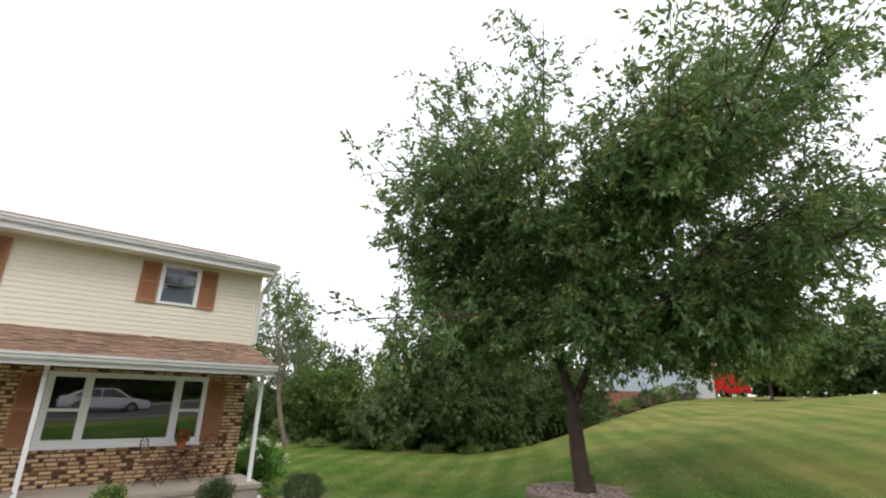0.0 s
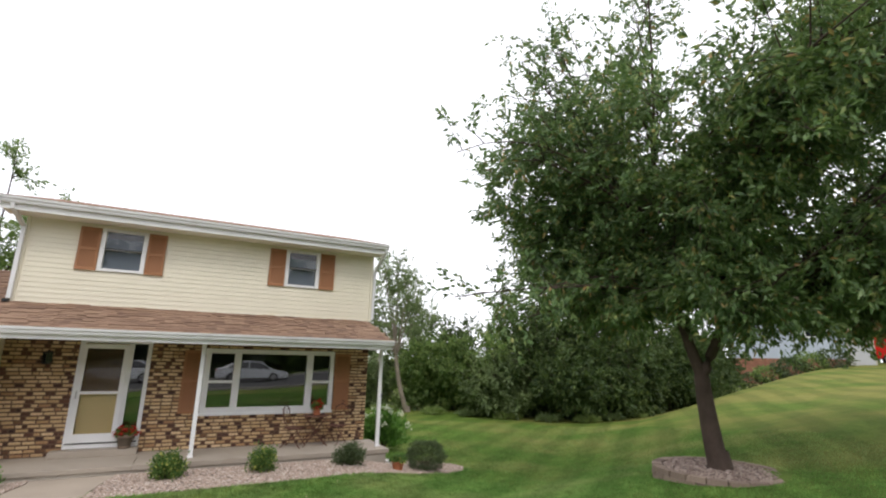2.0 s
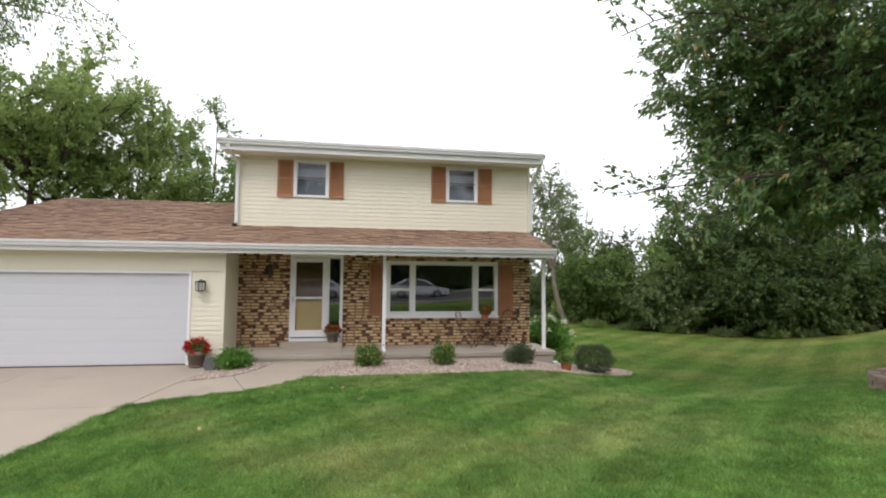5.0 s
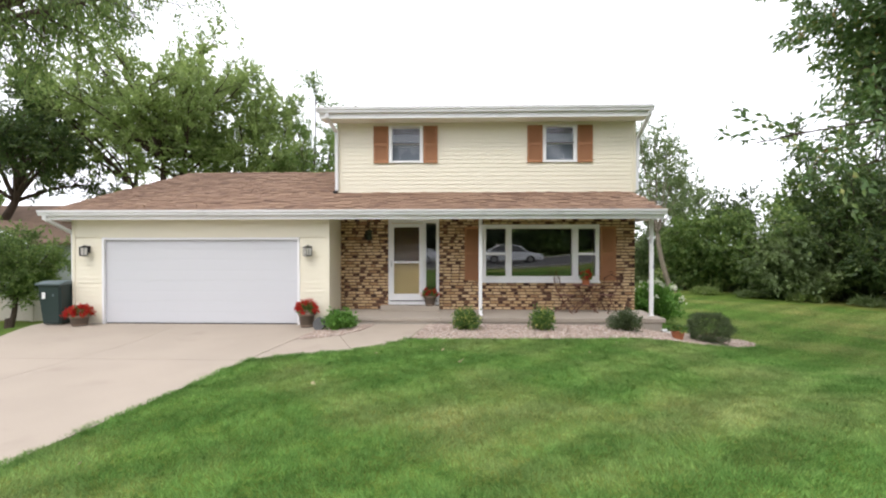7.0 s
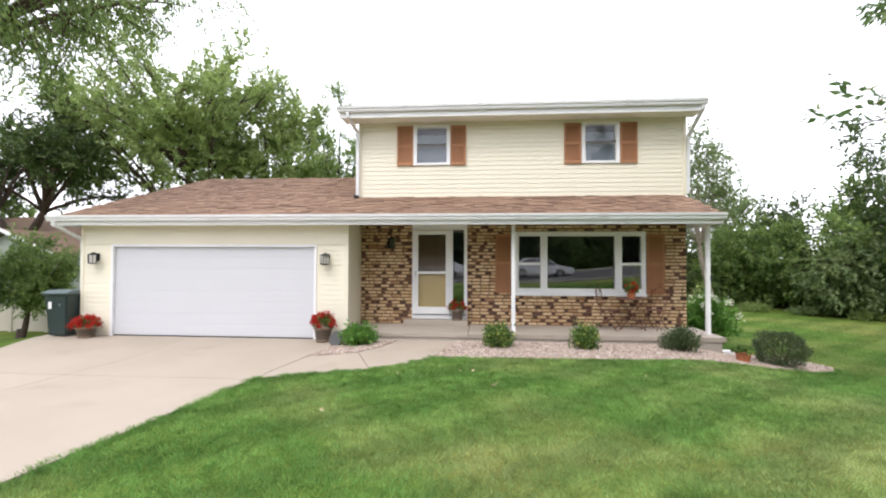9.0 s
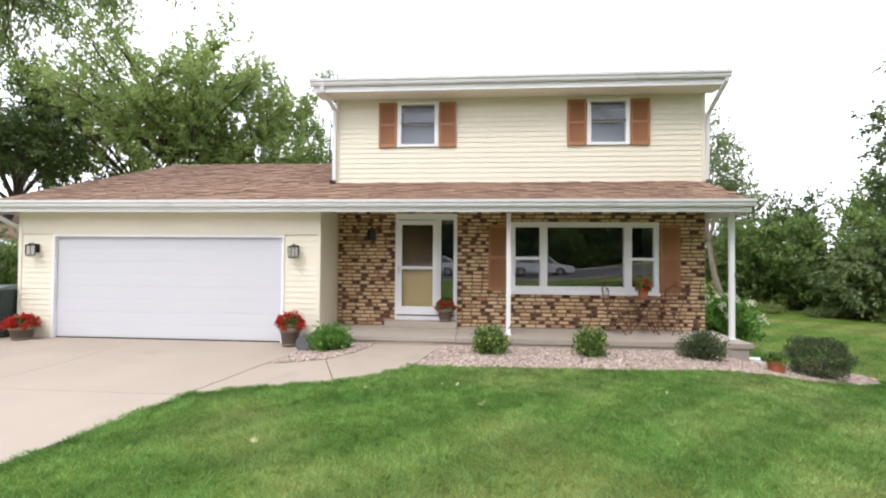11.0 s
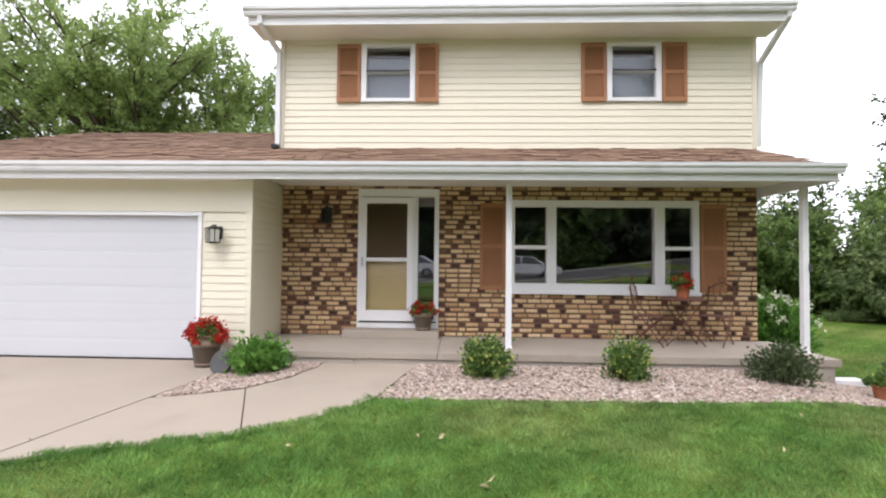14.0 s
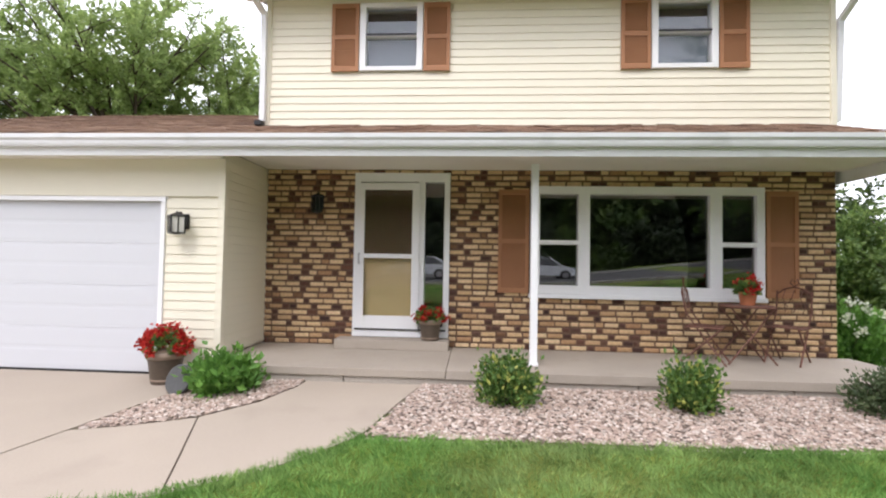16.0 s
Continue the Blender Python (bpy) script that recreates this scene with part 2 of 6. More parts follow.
M_LEAF_JUNIPER = foliage("dusky_shrub_leaf", [(0, (0.052, 0.0845, 0.039)), (1, (0.117, 0.15, 0.0715))], (0.15, 0.2, 0.08), 0.2)
M_LEAF_CHERRY = foliage("dark_tree_leaf", [(0, (0.0834, 0.154, 0.0646)), (0.5, (0.139, 0.231, 0.0923)), (0.88, (0.229, 0.32, 0.138)), (0.95, (0.375, 0.413, 0.154)), (1, (0.39, 0.214, 0.108))], (0.22, 0.34, 0.07), 0.3, 0.34)
M_LEAF_MAPLE = foliage("maple_leaf", [(0, (0.165, 0.237, 0.0825)), (0.6, (0.275, 0.363, 0.137)), (1, (0.396, 0.473, 0.198))], (0.42, 0.54, 0.18), 0.5)
M_LEAF_DARK = foliage("oak_and_shaded_leaf", [(0, (0.039, 0.0715, 0.026)), (0.7, (0.078, 0.124, 0.039)), (1, (0.156, 0.208, 0.065))], (0.16, 0.25, 0.06), 0.3)
# shade put into the leaf colour so that the mirrored street trees stay dark
M_LEAF_SHADED = foliage("shaded_street_leaf", [(0, (0.018, 0.03, 0.016)), (0.7, (0.035, 0.052, 0.026)), (1, (0.055, 0.075, 0.035))], (0.06, 0.1, 0.03), 0.12)
M_LEAF_WOOD = foliage("thicket_leaf", [(0, (0.0765, 0.138, 0.051)), (0.6, (0.158, 0.245, 0.0765)), (1, (0.326, 0.408, 0.153))], (0.32, 0.45, 0.12), 0.45)
M_LEAF_PALE = foliage("pale_leaf", [(0, (0.107, 0.155, 0.0714)), (1, (0.238, 0.309, 0.143))], (0.3, 0.4, 0.15), 0.35)
M_BARK = surface("dark_bark", (0.085, 0.06, 0.047), 0.35, 30, 3, 0.95, 0.9, stretch=(3, 3, 0.4))
M_BARK_PALE = surface("pale_bark", (0.25, 0.21, 0.17), 0.3, 25, 3, 0.95, 0.7, stretch=(3, 3, 0.5))
M_RINGSTONE = varied("ring_stone", [(0, (0.25, 0.19, 0.15)), (0.5, (0.36, 0.28, 0.22)), (1, (0.19, 0.14, 0.12))], 0.95, False, 30, 0.6, 0.2, 0.4)
M_MULCH = varied("stone_mulch", [(0, (0.2, 0.15, 0.13)), (0.5, (0.34, 0.26, 0.22)), (1, (0.48, 0.4, 0.35))], 0.95, True, 40, 0.4, 0.2, 0.3)
M_BIN = surface("dark_green_plastic", (0.025, 0.042, 0.04), 0.1, 50, 2, 0.5, 0.1)
M_BINLID = surface("grey_green_plastic", (0.12, 0.16, 0.17), 0.1, 50, 2, 0.45, 0.1)
M_STICKER = surface("white_sticker", (0.75, 0.75, 0.75), 0.03, 30, 2, 0.5, 0.02)
M_SLATE = surface("grey_slate", (0.085, 0.085, 0.085), 0.2, 30, 3, 0.8, 0.3)
M_ASPHALT = surface("asphalt", (0.055, 0.055, 0.056), 0.25, 120, 0.6, 0.95, 0.4)
M_KERB = surface("kerb_concrete", (0.38, 0.36, 0.33), 0.15, 60, 1, 0.9, 0.2)
M_SILVER = surface("silver_car_paint", (0.74, 0.76, 0.79), 0.03, 200, 1, 0.25, 0.02, spec=0.6)
M_REDPAINT = surface("red_paint", (0.62, 0.018, 0.018), 0.05, 50, 1, 0.4, 0.03)
M_TYRE = surface("tyre_rubber", (0.02, 0.02, 0.02), 0.2, 60, 4, 0.9, 0.2)
M_RIM = surface("alloy_rim", (0.45, 0.45, 0.46), 0.1, 40, 3, 0.35, 0.05, metal=0.8)
M_CARGLASS = surface("dark_car_glass", (0.02, 0.024, 0.028), 0.1, 40, 2, 0.05, 0.0, spec=0.6)
M_BLUESIDING = surface("pale_blue_siding", (0.47, 0.53, 0.6), 0.05, 20, 0.6, 0.6, 0.05)
M_FARBRICK = surface("red_brick_far", (0.3, 0.14, 0.09), 0.3, 18, 3, 0.9, 0.4)
M_BEIGE = surface("beige_fence_vinyl", (0.6, 0.55, 0.47), 0.06, 20, 0.8, 0.7, 0.1)
M_FARROOF = surface("far_brown_shingle", (0.24, 0.16, 0.115), 0.2, 14, 2, 0.95, 0.4)
M_GREYSIDING = surface("grey_green_siding", (0.33, 0.36, 0.32), 0.06, 20, 0.8, 0.7, 0.1, stretch=(0.3, 1, 6))
M_RUSTWOOD = surface("stained_shed_wood", (0.22, 0.09, 0.06), 0.2, 20, 3, 0.8, 0.2)


# ---- building helpers ----
def sm(t):
    t = max(0.0, min(1.0, t))
    return t * t * (3 - 2 * t)


def ground(x, y):
    """Height of the land: level by the garage, rising to the street and to the neighbour's hill."""
    u = (x - 8) * 0.5 + (-y - 4) * 0.8
    top = 0.5 + 0.8 * sm((x - 6) / 10)
    rise = top * (1 - math.exp(-max(0.0, u - 1.3) / (6.15 * top)))
    yb = 3 + 0.3 * (x - 18)
    hill = 2.6 * (1 - math.exp(-max(0.0, x - 14) / 20)) * sm((yb + 2 - y) / 8)
    dip = -0.42 * sm((x - 6.6) / 4.2) * sm((y + 7) / 4.5)
    bank = 0.07 * sm((y + 3.7) / 2.0) * sm((x + 0.2) / 1.4) * sm((8.6 - x) / 1.8)
    side = -0.44 * sm((-7.3 - x) / 1.6) * sm((y + 2.6) / 2.6)
    return rise + hill + dip + bank + side


def mesh_np(name, verts, faces, smooth=False):
    """A mesh from arrays: verts (n, 3), faces (m, k), all faces with k corners."""
    me = bpy.data.meshes.new(name)
    faces = np.asarray(faces, dtype=np.int32)
    m, k = faces.shape
    me.vertices.add(len(verts))
    me.vertices.foreach_set("co", np.asarray(verts, dtype=np.float32).ravel())
    me.loops.add(m * k)
    me.loops.foreach_set("vertex_index", faces.ravel())
    me.polygons.add(m)
    me.polygons.foreach_set("loop_start", np.arange(0, m * k, k, dtype=np.int32))
    me.polygons.foreach_set("use_smooth", np.full(m, smooth))
    me.update(calc_edges=True)
    return me


def attach(name, me, mat, parent=None, label=""):
    if mat and not me.materials:
        me.materials.append(mat)
    ob = new(name, me)
    ob.parent = parent
    return tagged(ob, label) if label else ob


def part(name, bm, mat, parent=None, label="", smooth=False):
    me = bpy.data.meshes.new(name)
    bmesh.ops.recalc_face_normals(bm, faces=bm.faces)
    for f in bm.faces:
        f.smooth = smooth
    bm.to_mesh(me)
    bm.free()
    return attach(name, me, mat, parent, label)


def thing(name, m=None, label="", category="", group="", kind=""):
    e = new(name)
    e.empty_display_size = 0.1
    if m is not None:
        e.matrix_basis = m
    return tagged(e, label, category, group, kind)


def box(x0, x1, y0, y1, z0, z1, bevel=0.0, bm=None):
    """A box; alone it may have its edges rounded."""
    b = bm or bmesh.new()
    v = [b.verts.new((x, y, z)) for z in (z0, z1) for y in (y0, y1) for x in (x0, x1)]
    for f in ((0, 1, 3, 2), (4, 6, 7, 5), (0, 4, 5, 1), (2, 3, 7, 6), (0, 2, 6, 4), (1, 5, 7, 3)):
        b.faces.new([v[i] for i in f])
    if bevel and not bm:
        bmesh.ops.bevel(b, geom=b.edges[:], offset=bevel, segments=2, affect="EDGES", profile=0.6)
    return b


def prism(points, y0, y1, axis="y", bm=None, bevel=0.0):
    """An outline of (a, z) pairs pushed along an axis."""
    b = bm or bmesh.new()
    put = (lambda a, z, d: (a, d, z)) if axis == "y" else (lambda a, z, d: (d, a, z))
    lo = [b.verts.new(put(a, z, y0)) for a, z in points]
    hi = [b.verts.new(put(a, z, y1)) for a, z in points]
    b.faces.new(lo)
    b.faces.new(hi[::-1])
    n = len(points)
    for i in range(n):
        b.faces.new((lo[i], hi[i], hi[(i + 1) % n], lo[(i + 1) % n]))
    if bevel and not bm:
        bmesh.ops.bevel(b, geom=b.edges[:], offset=bevel, segments=2, affect="EDGES")
    return b


def lathe(profile, n=20, bm=None, centre=(0, 0, 0)):
    """A round body from (radius, height) pairs."""
    b = bm or bmesh.new()
    rings = [[b.verts.new((centre[0] + r * math.cos(6.28319 * i / n), centre[1] + r * math.sin(6.28319 * i / n), centre[2] + z)) for i in range(n)] for r, z in profile]
    for lo, hi in zip(rings, rings[1:]):
        for i in range(n):
            b.faces.new((lo[i], lo[(i + 1) % n], hi[(i + 1) % n], hi[i]))
    b.faces.new(rings[0][::-1])
    b.faces.new(rings[-1])
    return b


def tube(points, radius, n=6, bm=None):
    """A rod of even or tapering radius along points."""
    b = bm or bmesh.new()
    pts = [Vector(p) for p in points]
    rad = radius if isinstance(radius, (list, tuple)) else [radius] * len(pts)
    rings = []
    for i, p in enumerate(pts):
        d = (pts[min(i + 1, len(pts) - 1)] - pts[max(i - 1, 0)]).normalized()
        a = d.cross(Vector((0.3, 0.9, 0.1)) if abs(d.z) > 0.9 else Vector((0, 0, 1))).normalized()
        c = d.cross(a)
        rings.append([b.verts.new(p + (a * math.cos(6.28319 * k / n) + c * math.sin(6.28319 * k / n)) * rad[i]) for k in range(n)])
    for lo, hi in zip(rings, rings[1:]):
        for k in range(n):
            b.faces.new((lo[k], lo[(k + 1) % n], hi[(k + 1) % n], hi[k]))
    b.faces.new(rings[0][::-1])
    b.faces.new(rings[-1])
    return b


def cut(spans, a, b):
    """Spans (lo, hi) with a..b taken out."""
    out = []
    for lo, hi in spans:
        if b <= lo or a >= hi:
            out.append((lo, hi))
        else:
            if a > lo:
                out.append((lo, a))
            if b < hi:
                out.append((b, hi))
    return out


def wall_box(x0, x1, z0, z1, y0, y1, holes, bm=None):
    """A wall in the xz plane from y0 to y1, in one welded piece, with openings (x0, x1, z0, z1) right through."""
    bm = bm or bmesh.new()
    xs = sorted({min(max(x, x0), x1) for x in (x0, x1, *(h[0] for h in holes), *(h[1] for h in holes))})
    zs = sorted({min(max(z, z0), z1) for z in (z0, z1, *(h[2] for h in holes), *(h[3] for h in holes))})
    solid = {}
    for i in range(len(xs) - 1):
        for k in range(len(zs) - 1):
            cx, cz = (xs[i] + xs[i + 1]) / 2, (zs[k] + zs[k + 1]) / 2
            solid[i, k] = not any(h[0] < cx < h[1] and h[2] < cz < h[3] for h in holes)
    made = {}

    def v(i, k, y):
        if (i, k, y) not in made:
            made[i, k, y] = bm.verts.new((xs[i], y, zs[k]))
        return made[i, k, y]
    for (i, k), full in solid.items():
        if not full:
            continue
        bm.faces.new((v(i, k, y0), v(i + 1, k, y0), v(i + 1, k + 1, y0), v(i, k + 1, y0)))
        bm.faces.new((v(i, k, y1), v(i, k + 1, y1), v(i + 1, k + 1, y1), v(i + 1, k, y1)))
        for di, dk, a, b in ((-1, 0, (i, k), (i, k + 1)), (1, 0, (i + 1, k), (i + 1, k + 1)), (0, -1, (i, k), (i + 1, k)), (0, 1, (i, k + 1), (i + 1, k + 1))):
            if not solid.get((i + di, k + dk)):
                bm.faces.new((v(*a, y0), v(*b, y0), v(*b, y1), v(*a, y1)))
    return bm


def strip(name, mat, edge_a, edge_b, rows, dz, skirt=0.06, label="", category="", parent=None):
    """A paved or planted surface between two edge lines, draped on the ground, with a turned-down rim."""
    def along(e, t):
        d = [0.0]
        for p, q in zip(e, e[1:]):
            d.append(d[-1] + math.hypot(q[0] - p[0], q[1] - p[1]))
        s = t * d[-1]
        for i in range(len(e) - 1):
            if s <= d[i + 1] + 1e-9:
                f = (s - d[i]) / max(1e-9, d[i + 1] - d[i])
                return e[i][0] + f * (e[i + 1][0] - e[i][0]), e[i][1] + f * (e[i + 1][1] - e[i][1])
        return e[-1][:2]
    bm = bmesh.new()
    cols = 12
    grid = []
    for i in range(rows + 1):
        a, b = along(edge_a, i / rows), along(edge_b, i / rows)
        row = []
        for j in range(cols + 1):
            x, y = a[0] + (b[0] - a[0]) * j / cols, a[1] + (b[1] - a[1]) * j / cols
            row.append(bm.verts.new((x, y, ground(x, y) + dz)))
        grid.append(row)
    for i in range(rows):
        for j in range(cols):
            bm.faces.new((grid[i][j], grid[i][j + 1], grid[i + 1][j + 1], grid[i + 1][j]))
    rim = [r[0] for r in grid] + grid[-1][1:] + [r[-1] for r in grid[-2::-1]] + grid[0][-2:0:-1]
    low = [bm.verts.new(v.co - Vector((0, 0, skirt))) for v in rim]
    for i in range(len(rim)):
        bm.faces.new((rim[i], rim[(i + 1) % len(rim)], low[(i + 1) % len(rim)], low[i]))
    ob = part(name, bm, mat, parent)
    return tagged(ob, label, category, kind="structure")


# ---- foliage helpers ----
def leaf_mesh(name, centres, dirs, length, width, rng, droop=0.3):
    """Many small folded leaves, each of four corners, that point along dirs."""
    n = len(centres)
    d = dirs + rng.normal(0, 0.55, (n, 3))
    d[:, 2] -= droop
    d /= np.linalg.norm(d, axis=1, keepdims=True) + 1e-9
    s = np.cross(d, rng.normal(0, 1, (n, 3)))
    s /= np.linalg.norm(s, axis=1, keepdims=True) + 1e-9
    up = np.cross(s, d)
    ln = (length * rng.uniform(0.65, 1.25, n))[:, None]
    wd = (width * rng.uniform(0.7, 1.2, n))[:, None]
    v = np.empty((n, 4, 3))
    v[:, 0] = centres
    v[:, 1] = centres + d * ln * 0.45 + s * wd * 0.5 + up * wd * 0.18
    v[:, 2] = centres + d * ln - up * ln * 0.08
    v[:, 3] = centres + d * ln * 0.45 - s * wd * 0.5 + up * wd * 0.18
    return mesh_np(name, v.reshape(-1, 3), np.arange(n * 4).reshape(n, 4))


def curve_points(a, b, sag, n):
    """Points from a to b, bowed by the vector sag in the middle."""
    a, b, sag = np.array(a, float), np.array(b, float), np.array(sag, float)
    t = np.linspace(0, 1, n)[:, None]
    return a + (b - a) * t + sag * (4 * t * (1 - t))


def limb_mesh(name, paths):
    """One mesh of many tapering limbs; paths hold (points, thick end, thin end, sides)."""
    vs, fs, base = [], [], 0
    for pts, r0, r1, k in paths:
        n = len(pts)
        d = np.gradient(pts, axis=0)
        d /= np.linalg.norm(d, axis=1, keepdims=True) + 1e-9
        ref = np.where(np.abs(d[:, 2:3]) > 0.9, np.array([[1.0, 0.2, 0]]), np.array([[0, 0, 1.0]]))
        a = np.cross(d, ref)
        a /= np.linalg.norm(a, axis=1, keepdims=True) + 1e-9
        c = np.cross(d, a)
        r = np.linspace(r0, r1, n)[:, None, None]
        ang = np.arange(k) * 2 * math.pi / k
        ring = pts[:, None, :] + r * (a[:, None, :] * np.cos(ang)[None, :, None] + c[:, None, :] * np.sin(ang)[None, :, None])
        vs.append(ring.reshape(-1, 3))
        i = np.arange(n - 1)[:, None] * k
        j = np.arange(k)[None, :]
        q = np.stack([i + j, i + (j + 1) % k, i + k + (j + 1) % k, i + k + j], axis=-1).reshape(-1, 4) + base
        fs.append(q)
        base += n * k
    return mesh_np(name, np.concatenate(vs), np.concatenate(fs), True)


def crown_tree(name, at, fork, trunk_r, crown, radii, limbs, subs, twigs, leaves, leaf, leaf_mat, bark, seed, label, twig_len=0.7,
               droop=0.3, lean=(0, 0), stems=(), spread=(0.5, 0.9), group="", lift=0.35, hollow=0.3, low=1.0, full=False, boxy=0.0, reach=(), fill=(), shear=(0, 0)):
    """A tree: tapered trunk, limbs that end inside the crown's outline, branches, twigs and single leaves.
    crown: centre above the foot; stems: where the big limbs leave, given as points above the foot."""
    rng = np.random.default_rng(seed)
    root = thing(name, pose(*at), label, "tree", group)
    fork_p = np.array([lean[0], lean[1], fork])
    paths = [(curve_points((0, 0, -0.15), fork_p, (lean[0] * 0.15, lean[1] * 0.15, 0), 7), trunk_r * 1.18, trunk_r * 0.85, 9)]
    paths.append((curve_points((0, 0, -0.15), (0, 0, 0.3), (0, 0, 0), 4), trunk_r * 1.55, trunk_r * 1.05, 9))
    starts = []
    for s in stems:
        up_from = starts[int(s[3])] if len(s) > 3 else fork_p
        s = np.array(s[:3], float)
        thick = 0.5 if up_from is not fork_p else 0.74
        paths.append((curve_points(up_from, s, (0, 0, -0.06), 6), trunk_r * thick, trunk_r * (0.5 if thick > 0.6 else 0.36), 8))
        starts.append(s)
    starts = starts or [fork_p]
    crown, radii = np.array(crown, float), np.array(radii, float)
    pos, way = [], []
    for i in range(limbs):
        g = rng.normal(0, 1, 3)
        g[2] = g[2] * 0.9 - (0.16 if boxy else 0) if full else abs(g[2]) * 0.9 - lift * 0.6
        g /= np.linalg.norm(g)
        ang = (i + 0.5) * 2.39996
        flat = math.hypot(g[0], g[1])
        g[0], g[1] = flat * math.cos(ang), flat * math.sin(ang)
        if boxy:
            g /= (np.abs(g) ** boxy).sum() ** (1 / boxy)
        if g[2] < 0:
            g[2] *= low
        end = crown + radii * g * rng.uniform(*spread)
        end[:2] += np.array(shear) * (end[2] - crown[2])
        if i < len(reach):
            end = np.array(reach[i], float)
        elif i < len(reach) + len(fill):
            end = np.array(fill[i - len(reach)], float)
        s = min(starts, key=lambda p: np.linalg.norm(p - end))
        lp = curve_points(s, end, np.array([0, 0, 0.06]) * np.linalg.norm(end - s) + rng.normal(0, 0.04, 3) * np.linalg.norm(end - s), 8)
        paths.append((lp, trunk_r * (0.13 if i < len(reach) else rng.uniform(0.26, 0.4)), trunk_r * 0.06, 5))
        for j in range(7 if i < len(reach) else subs):
            t = rng.uniform(0.4 if i < len(reach) else hollow, 1.0) * 6.999
            k = int(t)
            p = lp[k] + (lp[k + 1] - lp[k]) * (t - k)
            out = (p - crown) / radii
            w = out / (np.linalg.norm(out) + 1e-6) * 0.8 + rng.normal(0, 0.6, 3)
            w[2] += lift
            w /= np.linalg.norm(w)
            e = p + w * radii.mean() * rng.uniform(0.16, 0.34) * (0.35 if i < len(reach) else 1.0)
            mid = crown + np.array([*(np.array(shear) * (e[2] - crown[2])), 0.0])
            off = (e - mid) / radii
            if off[2] < 0:
                off[2] /= low
            over = (np.abs(off) ** boxy).sum() ** (1 / boxy) if boxy else np.linalg.norm(off)
            if over > 1.06 and i >= len(reach):
                e = mid + (e - mid) / over * rng.uniform(0.95, 1.06)
            bp = curve_points(p, e, (0, 0, 0.03), 5)
            paths.append((bp, trunk_r * 0.1, trunk_r * 0.03, 3))
            for q in range(3 if i < len(reach) else twigs):
                if boxy and p[2] > crown[2] + 0.15 * radii[2] and rng.random() < 0.3:
                    continue
                t2 = rng.uniform(0.15, 1.0) * 3.999
                k2 = int(t2)
                b0 = bp[k2] + (bp[k2 + 1] - bp[k2]) * (t2 - k2)
                tw = w * 0.5 + rng.normal(0, 0.7, 3)
                tw[2] += lift - droop
                tw /= np.linalg.norm(tw)
                ln = twig_len * rng.uniform(0.5, 1.2)
                if q % 3 == 0:
                    paths.append((curve_points(b0, b0 + tw * ln, (0, 0, -0.02), 3), trunk_r * 0.03, 0.003, 3))
                f = rng.uniform(0.1, 1.0, leaves)[:, None]
                pos.append(b0 + tw * ln * f + rng.normal(0, 0.06 * twig_len, (leaves, 3)))
                way.append(np.repeat(tw[None, :], leaves, 0))
    attach("trunk", limb_mesh("trunk", paths), bark, root)
    pos, way = np.concatenate(pos), np.concatenate(way)
    above = pos[:, 2] > 0.08
    pos, way = pos[above], way[above]
    attach("crown", leaf_mesh("crown", pos, way, leaf[0], leaf[1], rng, droop), leaf_mat, root)
    return root


